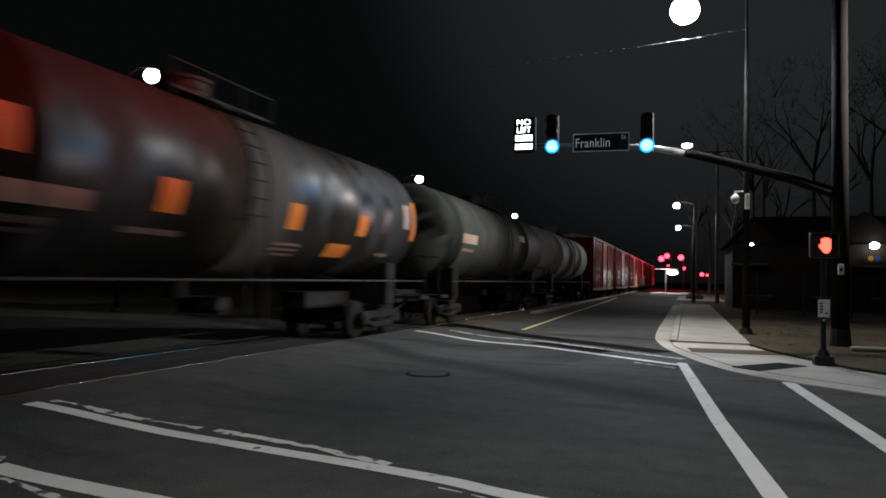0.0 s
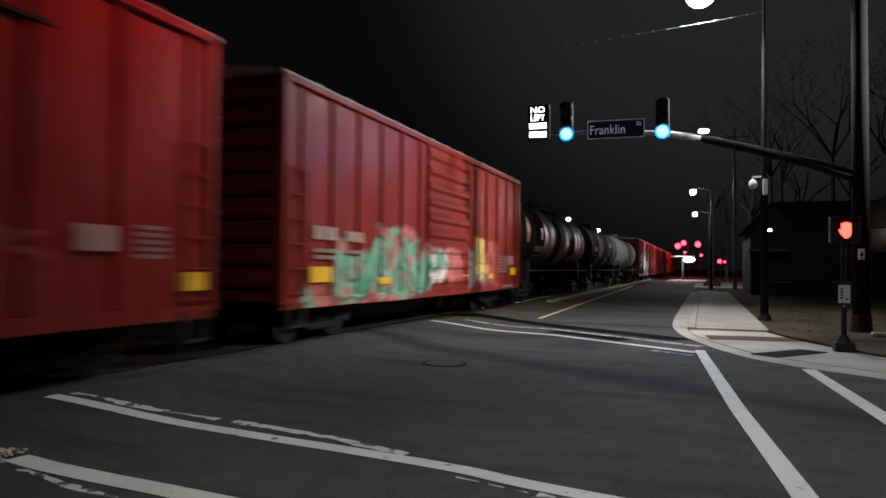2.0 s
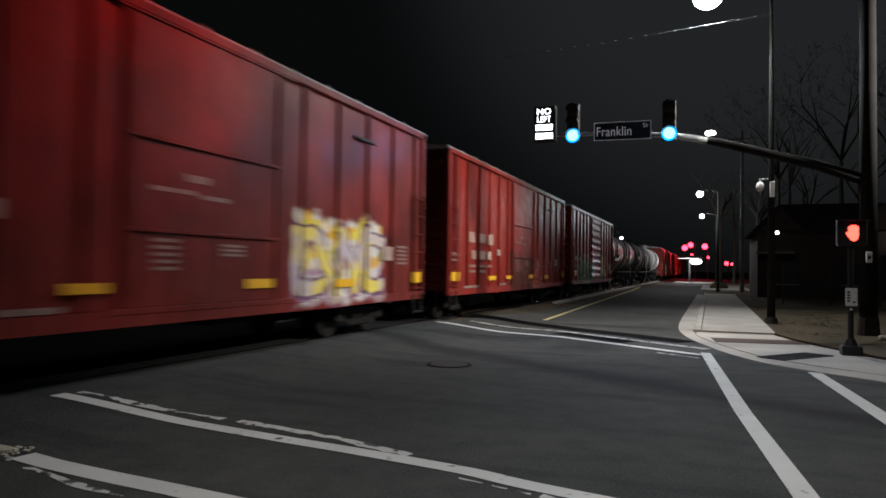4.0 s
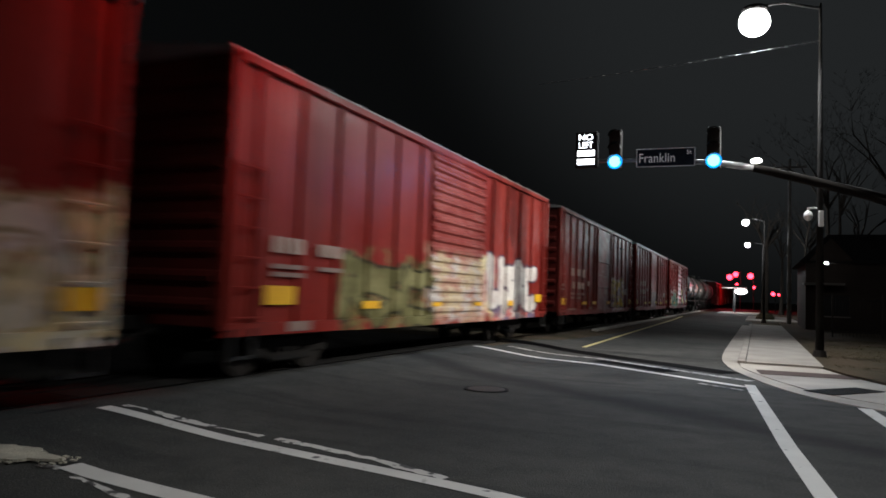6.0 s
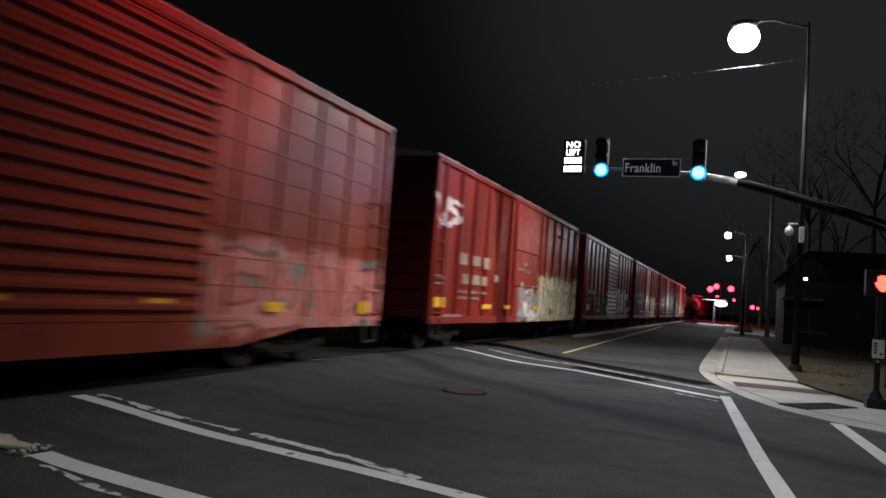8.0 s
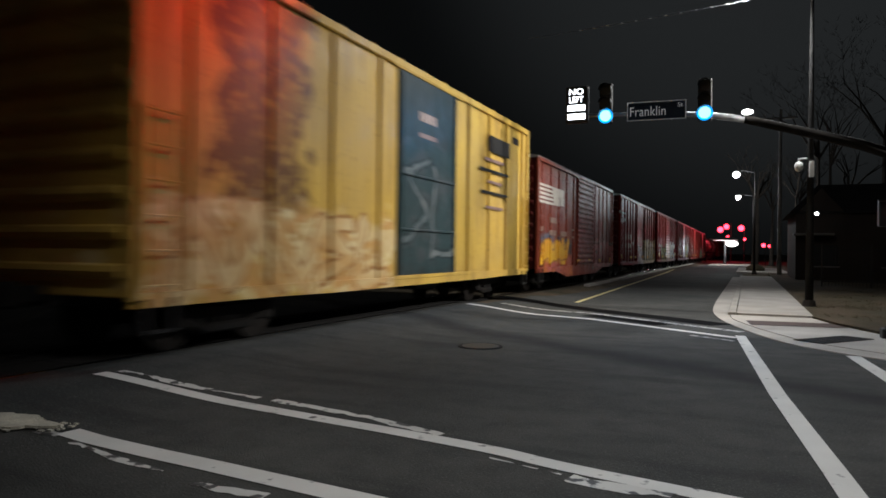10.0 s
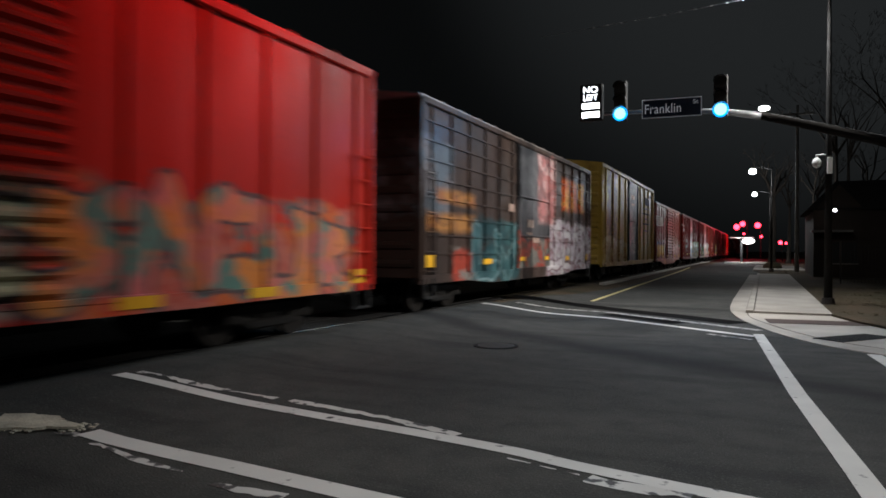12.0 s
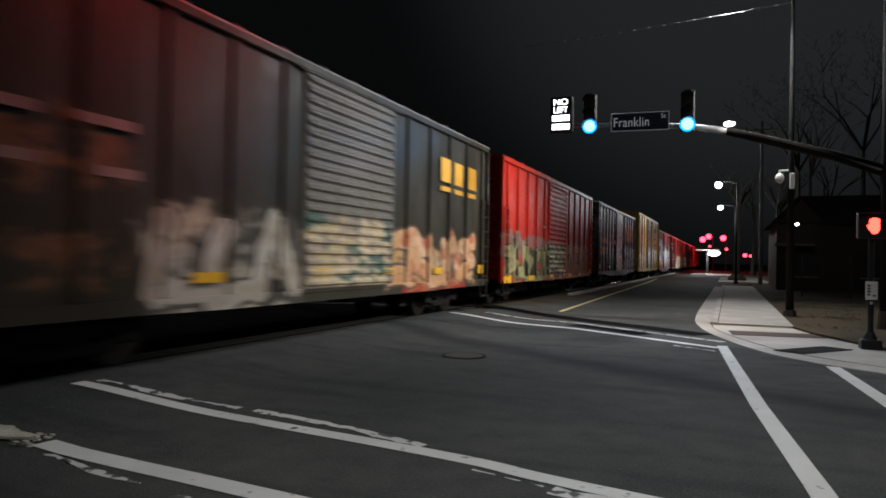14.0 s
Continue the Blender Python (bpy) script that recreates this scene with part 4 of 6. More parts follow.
def car_paint(name, base, faded, rust, sprayed=(), rough=0.42, streak=0.5, gloss=0.07, pieces=()):
    """Weathered car paint with rust streaks; sprayed: clouds of colour (y0, y1, z0, z1, colours, patch scale, ragged); pieces: lettering()."""
    m, nt, p = material(name)
    v = coords(nt)
    c = mixed(nt, noise_fac(nt, v, 0.8, 5, 0.35, 0.7), base, faded)
    runs = noise_fac(nt, coords(nt, (1.0, 3.0, 0.22)), 1.6, 6, 0.5, 0.75)
    c = mixed(nt, times(nt, runs, streak), c, rust)
    # pale upright streaks painted in for highlights on the side panels
    sheen = noise_fac(nt, coords(nt, (1.0, 5.0, 0.3)), 1.3, 5, 0.52, 0.8)
    c = mixed(nt, times(nt, sheen, 0.35), c, tuple(min(0.8, 1.5 * q + 0.03) for q in faded))
    specks = noise_fac(nt, v, 9, 6, 0.62, 0.7)
    c = mixed(nt, times(nt, specks, 0.6), c, rust)
    sep = nt.nodes.new("ShaderNodeSeparateXYZ")
    nt.links.new(v, sep.inputs[0])
    for k, (y0, y1, z0, z1, colours, scale, rag) in enumerate(sprayed):
        w = add(nt, "ShaderNodeTexNoise", Scale=1.9, Detail=3)
        nt.links.new(coords(nt, shift=(3 * k, 7 * k, 5 * k)), w.inputs["Vector"])
        wob = maths(nt, "MULTIPLY", maths(nt, "SUBTRACT", w.outputs["Fac"], 0.5), rag)
        dy = maths(nt, "SUBTRACT", maths(nt, "ABSOLUTE", maths(nt, "SUBTRACT", sep.outputs["Y"], (y0 + y1) / 2)), (y1 - y0) / 2)
        dz = maths(nt, "SUBTRACT", maths(nt, "ABSOLUTE", maths(nt, "SUBTRACT", sep.outputs["Z"], (z0 + z1) / 2)), (z1 - z0) / 2)
        dist = maths(nt, "SUBTRACT", maths(nt, "ADD", maths(nt, "MAXIMUM", dy, dz), wob), 0.1 * rag)
        # soft patches of each colour, one over the other
        cloud = colours[0]
        for q, colour in enumerate(colours[1:]):
            patch = noise_fac(nt, coords(nt, (1, 1, 1.3), shift=(k * 2.0, 3.1 * k + 5.3 * q, 1.7 * q)), scale, 3, 0.5, 0.56)
            cloud = mixed(nt, patch, cloud, colour)
        thin = noise_fac(nt, v, 6, 5, 0.74, 0.52)
        c = mixed(nt, times(nt, spread(nt, dist, 0.08, -0.08), times(nt, thin, 0.93)), c, cloud)
    for piece in pieces:
        c = lettering(nt, c, v, *piece)
    nt.links.new(c, p.inputs["Base Color"])
    p.inputs["Specular IOR Level"].default_value = gloss
    rr = noise_fac(nt, v, 3, 4, 0.3, 0.7)
    nt.links.new(maths(nt, "ADD", maths(nt, "MULTIPLY", rr, 0.2), rough - 0.1), p.inputs["Roughness"])
    bumped(nt, p, coords(nt, (1, 1, 0.6)), 1.1, 0.6, 0.06, 3)
    return m


UNDER = surface("underframe_black", (0.008, 0.0075, 0.007), (0.015, 0.013, 0.011), 0.75, 0.1, 20, 2, 0.4)
WHEEL = surface("wheel_steel", (0.022, 0.019, 0.017), (0.014, 0.012, 0.01), 0.55, 0.3, 20, 2, 0.3)
TAPE = surface("yellow_reflective_tape", (0.85, 0.47, 0.02), (0.7, 0.36, 0.02), 0.4, 0, 20, 2, 0.1)
TAPE_ORANGE = surface("orange_reflective_tape", (0.75, 0.22, 0.03), (0.6, 0.17, 0.03), 0.4, 0, 20, 2, 0.1)
STENCIL = surface("white_stencil_paint", (0.44, 0.32, 0.26), (0.27, 0.17, 0.13), 0.6, 0, 25, 3, 0.1)
STENCIL_DIM = surface("worn_stencil_paint", (0.26, 0.17, 0.14), (0.17, 0.09, 0.07), 0.6, 0, 25, 3, 0.1)
EMBLEM_WHITE = surface("cream_white_emblem_paint", (0.78, 0.7, 0.6), (0.6, 0.5, 0.42), 0.6, 0, 25, 3, 0.1)
YELLOW_MARK = surface("yellow_marking_paint", (0.85, 0.42, 0.03), (0.7, 0.34, 0.03), 0.6, 0, 25, 3, 0.1)
ROOF = surface("galvanised_roof", (0.24, 0.22, 0.21), (0.13, 0.09, 0.08), 0.55, 0.1, 20, 1.5, 0.2)
WHEELSETS = []


def quick(name, parent, mat, boxes, bevel=0.0, label=""):
    bm = B()
    for b in boxes:
        box(bm, *b, bevel)
    return part(name, bm, mat, parent, label)


RAW = {}


def anchored(ob, m):
    """Move the mesh itself, so that sprayed paint runs on over it."""
    RAW[ob.name] = ob.data.copy()
    ob.data.transform(m)


def shared(ob, m):
    o = ob.copy()
    o.data = RAW[ob.name].copy()
    o.data.transform(m)
    scene.collection.objects.link(o)
    return o


def trucks(car, L, inset=2.2):
    for s in (-1, 1):
        y = s * (L / 2 - inset)
        bm = B()
        for x in (-1.0, 1.0):
            box(bm, x - 0.07, y - 1.05, 0.42, x + 0.07, y + 1.05, 0.6, 0.03)
            box(bm, x - 0.08, y - 0.5, 0.2, x + 0.08, y + 0.5, 0.34, 0.03)
            for k in (-1, 1):
                tube(bm, (x, y + k * 1.0, 0.5), (x, y + k * 0.4, 0.24), 0.075, n=6)
                box(bm, x - 0.1, y + k * 0.88 - 0.14, 0.3, x + 0.1, y + k * 0.88 + 0.14, 0.56, 0.03)
            for k in (-0.18, 0, 0.18):
                tube(bm, (x, y + k, 0.32), (x, y + k, 0.46), 0.07, n=8)
        box(bm, -1.05, y - 0.2, 0.46, 1.05, y + 0.2, 0.7, 0.03)
        truck = part("truck", bm, UNDER, car)
        for k in (-1, 1):
            bm = B()
            for x in (-0.76, 0.76):
                o = 0.05 if x > 0 else -0.05
                tube(bm, (x - 0.06, 0, 0), (x + 0.06, 0, 0), 0.42, 0.42, 24)
                tube(bm, (x - o * 1.6, 0, 0), (x - o, 0, 0), 0.45, 0.45, 24)
                tube(bm, (x, 0, 0), (x + o * 2.2, 0, 0), 0.13, 0.11, 12)
                for q in range(5):
                    a = q * 2 * math.pi / 5
                    tube(bm, (x + o * 1.1, 0.26 * math.cos(a), 0.26 * math.sin(a)), (x + o * 1.35, 0.26 * math.cos(a), 0.26 * math.sin(a)), 0.05, n=6)
            tube(bm, (-0.95, 0, 0), (0.95, 0, 0), 0.08, n=10)
            w = part("wheelset", bm, WHEEL, truck)
            w.location = (0, y + k * 0.88, 0.42)
            WHEELSETS.append((w, y + k * 0.88))


def couplers(car, L, reach=0.85):
    for s in (-1, 1):
        bm = B()
        y = s * L / 2
        box(bm, -0.09, y - s * 0.4, 0.72, 0.09, y + s * (reach - 0.25), 0.92, 0.02)
        box(bm, -0.16, y + s * (reach - 0.3), 0.66, 0.16, y + s * reach, 0.98, 0.04)
        part("coupler", bm, UNDER, car)
        bm = B()
        tube(bm, (0.35, y, 0.75), (0.3, y + s * reach, 0.5), 0.03, n=6)
        part("air_hose", bm, UNDER, car)


def boxcar(front, L, paint, label, door=(-1.4, 1.6), kind="posts", louvre=12, eave=4.62, sill=0.67, posts=(6, 5), stencils=(), tapes=(), belly=0.0, end_mat=None, door_mat=None, roof_mat=None, marks=(), dim=0.16, reach=0.85, dark=(), emblem=()):
    car = thing("boxcar", pose(TRACK_X, front - L / 2, RAIL_Z), label, "boxcar", "train cars")
    h = L / 2
    W = CAR_W
    X = W - 0.07
    d0, d1 = door
    door_mat = door_mat or paint
    nl, nr = posts
    spots = [-h + (d0 + h) * (k + 0.55) / nl for k in range(nl)] + [d1 + (h - d1) * (k + 0.6) / nr for k in range(nr)]
    bays = [-h] + spots[:nl] + [d0, d1] + spots[nl:] + [h]
    bm = B()
    rows = []
    for a, b in zip(bays, bays[1:]):
        deep = 0.0 if (a, b) == (d0, d1) else 0.022
        for q in range(6):
            y = a + (b - a) * q / 6
            rows.append([bm.verts.new((X + deep * math.sin(math.pi * q / 6) * e, y, z)) for z, e in ((sill + 0.18, 0), (sill + 0.5, 1), (eave - 0.4, 1), (eave - 0.06, 0))])
    rows.append([bm.verts.new((X, h, z)) for z in (sill + 0.18, sill + 0.5, eave - 0.4, eave - 0.06)])
    for a, b in zip(rows, rows[1:]):
        for q in range(3):
            bm.faces.new((a[q], b[q], b[q + 1], a[q + 1]))
    edge = [(X - 0.05, -h, sill + 0.18), (X - 0.05, h, sill + 0.18), (X - 0.05, h, eave - 0.06), (X - 0.05, -h, eave - 0.06)]
    bm.faces.new([bm.verts.new(v) for v in edge[::-1]])
    smooth(part("side_wall", bm, paint, car))
    quick("far_wall", car, paint, [(-X, -h, sill + 0.18, -X + 0.05, h, eave - 0.06)])
    bm = B()
    box(bm, X - 0.03, -h, eave - 0.12, W + 0.01, h, eave + 0.02, 0.02)
    box(bm, -W - 0.01, -h, eave - 0.12, -X + 0.03, h, eave + 0.02, 0.02)
    part("top_chord", bm, paint, car)
    bm = B()
    for s in (-1, 1):
        prof = [(-h, sill + 0.2), (h, sill + 0.2), (h, sill + 0.02), (h - 2.6, sill + 0.02), (h - 4.2, sill - belly), (-h + 4.2, sill - belly), (-h + 2.6, sill + 0.02), (-h, sill + 0.02)]
        a = [bm.verts.new((s * (W - 0.01), y, z)) for y, z in prof]
        b = [bm.verts.new((s * (W - 0.09), y, z)) for y, z in prof]
        n = len(prof)
        bm.faces.new(a if s > 0 else a[::-1])
        bm.faces.new(b[::-1] if s > 0 else b)
        for k in range(n):
            bm.faces.new((a[k], b[k], b[(k + 1) % n], a[(k + 1) % n]))
    bmesh.ops.recalc_face_normals(bm, faces=bm.faces[:])
    part("side_sill", bm, paint, car)
    # roof
    bm = B()
    prof = [(-W, eave), (0, eave + 0.2), (W, eave), (W, eave + 0.04), (0, eave + 0.25), (-W, eave + 0.04)]
    a = [bm.verts.new((x, -h - 0.03, z)) for x, z in prof]
    b = [bm.verts.new((x, h + 0.03, z)) for x, z in prof]
    bm.faces.new(a)
    bm.faces.new(b[::-1])
    for k in range(6):
        bm.faces.new((a[k], b[k], b[(k + 1) % 6], a[(k + 1) % 6]))
    bmesh.ops.recalc_face_normals(bm, faces=bm.faces[:])
    roof = part("roof", bm, roof_mat or ROOF, car)
    bm = B()
    n = int(L / 1.1)
    for k in range(1, n):
        y = -h + L * k / n
        tube(bm, (W, y, eave + 0.05), (0, y, eave + 0.27), 0.03, n=4)
        tube(bm, (-W, y, eave + 0.05), (0, y, eave + 0.27), 0.03, n=4)
    tagged(part("roof_seams", bm, roof_mat or ROOF, roof), kind="stuff")
    for k in (-1, 1):
        bm = B()
        prof = [(-W, eave - 0.02), (W, eave - 0.02), (W, eave + 0.03), (0, eave + 0.24), (-W, eave + 0.03)]
        a, b = ([bm.verts.new((x, k * (h + e), z)) for x, z in prof] for e in (0.032, 0.06))
        bm.faces.new(a)
        bm.faces.new(b)
        for q in range(5):
            bm.faces.new((a[q], a[(q + 1) % 5], b[(q + 1) % 5], b[q]))
        bmesh.ops.recalc_face_normals(bm, faces=bm.faces[:])
        part("end_cap", bm, GALVANISED if roof_mat is None else roof_mat, roof, "pale galvanised roof end cap" if roof_mat is None else "")
    if not louvre and kind == "posts" and roof_mat is None:
        quick("bracket", car, UNDER, [(X + 0.02, 4.35, 3.92, W + 0.02, 5.15, 3.98)], 0.008, "dark placard bracket")
    # ends with pressed horizontal ribs
    for s in (-1, 1):
        y = s * h
        quick("end_wall", car, end_mat or paint, [(-X, y - s * 0.06, sill + 0.15, X, y, eave + 0.02)])
        rib = None
        for k in range(9):
            z = sill + 0.45 + k * (eave - sill - 0.6) / 8.6
            if rib is None:
                bm = B()
                tube(bm, (-X + 0.12, 0, 0), (X - 0.12, 0, 0), 0.075, n=8)
                for v in bm.verts:
                    v.co.z *= 1.25
                rib = part("end_rib", bm, end_mat or paint, car)
                anchored(rib, pose(0, y, z))
            else:
                shared(rib, pose(0, y, z))
        bm = B()
        box(bm, X - 0.02, y - s * 0.14, sill + 0.1, W + 0.01, y + s * 0.03, eave, 0.015)
        part("corner_post", bm, paint, car)
    # side posts
    first = None
    if kind in ("posts", "grid", "quilt"):
        for y in spots:
            if first is None:
                bm = B()
                box(bm, X - 0.01, -0.055 if kind != "quilt" else -0.1, sill + 0.2, W - 0.005 if kind != "quilt" else X + 0.045, 0.055 if kind != "quilt" else 0.1, eave - 0.12, 0.018)
                first = part("side_post", bm, paint, car)
                anchored(first, pose(0, y, 0))
            else:
                shared(first, pose(0, y, 0))
    if kind in ("grid", "quilt"):
        n = 9
        for k in range(1, n):
            z = sill + 0.25 + (eave - sill - 0.3) * k / n
            quick("side_rail", car, paint, [(X - 0.005, -h + 0.1, z - 0.018, X + (0.055 if kind == "grid" else 0.033), d0 - 0.05, z + 0.018)])
            quick("side_rail", car, paint, [(X - 0.005, d1 + 0.05, z - 0.018, X + (0.055 if kind == "grid" else 0.033), h - 0.1, z + 0.018)])
    # door
    dz0, dz1 = sill + 0.22, eave - 0.14
    quick("door_track", car, paint, [(X, d0 - 0.2, dz0 - 0.08, W, d1 + 1.2, dz0)], 0.01)
    quick("door_track", car, paint, [(X, d0 - 0.2, dz1, W, d1 + 0.4, dz1 + 0.07)], 0.01)
    dob = quick("door", car, door_mat, [(X + 0.002, d0, dz0, X + 0.045, d1, dz1)], 0.008)
    if louvre:
        rib = None
        for k in range(louvre):
            z = dz0 + (dz1 - dz0) * (k + 0.5) / louvre
            if rib is None:
                bm = B()
                q = (dz1 - dz0) / louvre * 0.3
                vs = [[bm.verts.new((x, y, zz)) for x, zz in ((X + 0.04, -q * 1.25), (X + 0.1, -q * 0.5), (X + 0.1, q * 0.3), (X + 0.04, q * 1.25))] for y in (d0 + 0.06, d1 - 0.06)]
                for i in range(3):
                    bm.faces.new((vs[0][i], vs[1][i], vs[1][i + 1], vs[0][i + 1]))
                bm.faces.new(vs[0][::-1])
                bm.faces.new(vs[1])
                bmesh.ops.recalc_face_normals(bm, faces=bm.faces[:])
                rib = part("corrugation", bm, door_mat, dob)
                anchored(rib, pose(0, 0, z))
            else:
                shared(rib, pose(0, 0, z))
    else:
        for z in (dz0 + 0.95, dz0 + 2.1):
            bm = B()
            tube(bm, (W - 0.01, d0 + 0.05, z), (W - 0.01, d1 - 0.05, z), 0.03, n=6)
            part("lock_bar", bm, door_mat, dob)
        for y in (d0 + 0.12, d1 - 0.12):
            bm = B()
            tube(bm, (W - 0.01, y, dz0 + 0.1), (W - 0.01, y, dz1 - 0.1), 0.028, n=6)
            part("lock_rod", bm, door_mat, dob)
    for y in (d0 + 0.02, d1 - 0.1):
        quick("door_frame", dob, door_mat, [(X + 0.03, y, dz0, X + 0.07, y + 0.08, dz1)], 0.01)
    # ladder at both ends of the side
    for y0 in (-h + 0.12, h - 0.62):
        bm = B()
        for k in range(6):
            tube(bm, (W + 0.03, y0, 0.95 + 0.42 * k), (W + 0.03, y0 + 0.5, 0.95 + 0.42 * k), 0.016, n=5)
        for yy in (y0, y0 + 0.5):
            box(bm, W + 0.015, yy - 0.015, 0.9, W + 0.045, yy + 0.015, 3.1)
        part("ladder", bm, paint, car)
        bm = B()
        box(bm, W - 0.05, y0, 0.4, W + 0.02, y0 + 0.05, 0.8)
        box(bm, W - 0.05, y0 + 0.45, 0.4, W + 0.02, y0 + 0.5, 0.8)
        box(bm, W - 0.05, y0, 0.38, W + 0.03, y0 + 0.5, 0.42)
        part("step", bm, UNDER, car)
    quick("underframe", car, UNDER, [(-0.3, -h, 0.65, 0.3, h, 1.0), (-1.3, -h + 0.1, 0.83, 1.3, h - 0.1, 0.95), (-0.9, -1.2, 0.45, -0.35, 0.6, 0.8), (0.4, 1.0, 0.5, 0.95, 2.2, 0.82)], 0.02)
    trucks(car, L)
    couplers(car, L, reach)

    def clear(y, z, wide):
        if kind == "quilt":
            return X + 0.052
        return W + 0.003 if any(abs(y - q) < wide / 2 + 0.08 for q in spots) else X + (0.05 if d0 - 0.1 < y < d1 + 0.1 else 0.024)

    for y, z, wide, high in stencils:
        # rows of unreadable lettering as plain bars
        x = clear(y, z, wide)
        n = max(1, min(5, round(wide / (high * 0.8)))) if high > 0.16 else 1
        for k in range(n):
            a = y - wide / 2 + wide * k / n
            quick("stencil", car, STENCIL if high > dim else STENCIL_DIM, [(x - 0.002, a, z - high / 2, x + 0.002, a + wide / n * (0.8 if n > 1 else 1), z + high / 2)])
    for y, z, wide, high in emblem:
        quick("emblem_stripe", car, EMBLEM_WHITE, [(X + 0.05, y - wide / 2, z - high / 2, X + 0.058, y + wide / 2, z + high / 2)])
    for y, z, wide, high in tapes:
        bm = B()
        x = W - 0.005 + 0.004
        box(bm, x - 0.006, y - wide / 2, z - high / 2, x + 0.006, y + wide / 2, z + high / 2)
        part("reflector", bm, TAPE, car, "yellow reflective tape")
    for y, z, wide, high in dark:
        bm = B()
        x = clear(y, z, wide)
        box(bm, x - 0.002, y - wide / 2, z - high / 2, x + 0.002, y + wide / 2, z + high / 2)
        part("stencil", bm, UNDER, car, "dark stencilled lettering bar")
    for y, z, wide, high in marks:
        bm = B()
        x = clear(y, z, wide)
        box(bm, x - 0.002, y - wide / 2, z - high / 2, x + 0.002, y + wide / 2, z + high / 2)
        part("marking", bm, YELLOW_MARK, car, "yellow painted mark")
    return car


def lathe(bm, prof, n=36):
    rings = []
    for r, y in prof:
        rings.append([bm.verts.new((max(r, 0.001) * math.cos(2 * math.pi * k / n), y, max(r, 0.001) * math.sin(2 * math.pi * k / n))) for k in range(n)])
    for a, b in zip(rings, rings[1:]):
        for k in range(n):
            bm.faces.new((a[k], a[(k + 1) % n], b[(k + 1) % n], b[k]))
    bmesh.ops.recalc_face_normals(bm, faces=bm.faces[:])
    return bm


def tank_car(front, L, paint, label, R=1.47, zc=2.82, tapes=(), stencils=()):
    car = thing("tank_car", pose(TRACK_X, front - L / 2, RAIL_Z), label, "tank car", "train cars")
    h = L / 2
    bm = B()
    prof = [(R * math.sin(a * math.pi / 16), -h + 0.75 * (1 - math.cos(a * math.pi / 16))) for a in range(9)]
    seams = []
    for y in (-h / 2, 0, h / 2):
        seams += [(R, y - 0.03), (R + 0.012, y - 0.02), (R + 0.012, y + 0.02), (R, y + 0.03)]
    prof += seams
    prof += [(r, -y) for r, y in [(R * math.sin(a * math.pi / 16), -h + 0.75 * (1 - math.cos(a * math.pi / 16))) for a in range(8, -1, -1)]]
    lathe(bm, prof, 44)
    tank = smooth(part("tank", bm, paint, car))
    tank.location = (0, 0, zc)
    # manway and platform
    bm = B()
    tube(bm, (0, 0, zc + R - 0.1), (0, 0, zc + R + 0.32), 0.4, n=20)
    tube(bm, (0, 0, zc + R + 0.32), (0, 0, zc + R + 0.38), 0.44, n=20)
    part("manway", bm, paint, car)
    bm = B()
    for x in (-0.85, 0.55):
        bm = B()
        box(bm, x, -1.3, zc + R - 0.12, x + 0.3, 1.3, zc + R - 0.07)
        part("platform", bm, UNDER, car)
    for x in (-0.88, 0.88):
        bm = B()
        for y in (-1.3, -0.4, 0.4, 1.3):
            tube(bm, (x, y, zc + R - 0.3), (x, y, zc + R + 0.3), 0.02, n=5)
        tube(bm, (x, -1.3, zc + R + 0.3), (x, 1.3, zc + R + 0.3), 0.02, n=5)
        part("platform_rail", bm, UNDER, car)
    bm = B()
    for y in (-0.25, 0.25):
        for a in range(8):
            t0, t1 = -0.3 + a * 0.2, -0.1 + a * 0.2
            tube(bm, ((R + 0.12) * math.cos(t0), y, zc + (R + 0.12) * math.sin(t0)), ((R + 0.12) * math.cos(t1), y, zc + (R + 0.12) * math.sin(t1)), 0.02, n=5)
        tube(bm, (1.55, y, 0.6), (1.57, y, zc - 0.45), 0.02, n=5)
    for a in range(9):
        t0 = -0.3 + a * 0.18
        tube(bm, ((R + 0.12) * math.cos(t0), -0.25, zc + (R + 0.12) * math.sin(t0)), ((R + 0.12) * math.cos(t0), 0.25, zc + (R + 0.12) * math.sin(t0)), 0.014, n=5)
    part("ladder", bm, UNDER, car)
    # hand rail along the side, saddles, sill
    for s in (-1, 1):
        bm = B()
        tube(bm, (s * 1.58, -h + 0.3, 1.32), (s * 1.58, h - 0.3, 1.32), 0.022, n=6)
        part("hand_rail", bm, STEEL_DARK, car)
        for k in range(5):
            y = -h + 1.6 + (L - 3.2) * k / 4
            bm = B()
            tube(bm, (s * 1.58, y, 1.31), (s * 0.6, y, zc - R * 0.93), 0.016, n=5)
            part("rail_bracket", bm, UNDER, car)
    for s in (-1, 1):
        bm = B()
        y = s * (h - 1.6)
        box(bm, -1.25, y - 0.25, 0.75, 1.25, y + 0.25, 1.75, 0.03)
        box(bm, -1.5, s * (h + 0.1) - 0.3, 0.85, 1.5, s * (h + 0.1) + 0.3, 0.93)
        box(bm, -0.3, y - 2.4, 0.7, 0.3, y + 2.4, 1.05)
        part("saddle", bm, UNDER, car)
    bm = B()
    tube(bm, (0, 0, zc - R - 0.35), (0, 0, zc - R + 0.1), 0.14, n=12)
    part("outlet_valve", bm, UNDER, car)
    bm = B()
    tube(bm, (-0.55, 0.8, 0.85), (0.35, 0.8, 0.85), 0.16, n=12)
    part("brake_cylinder", bm, UNDER, car)
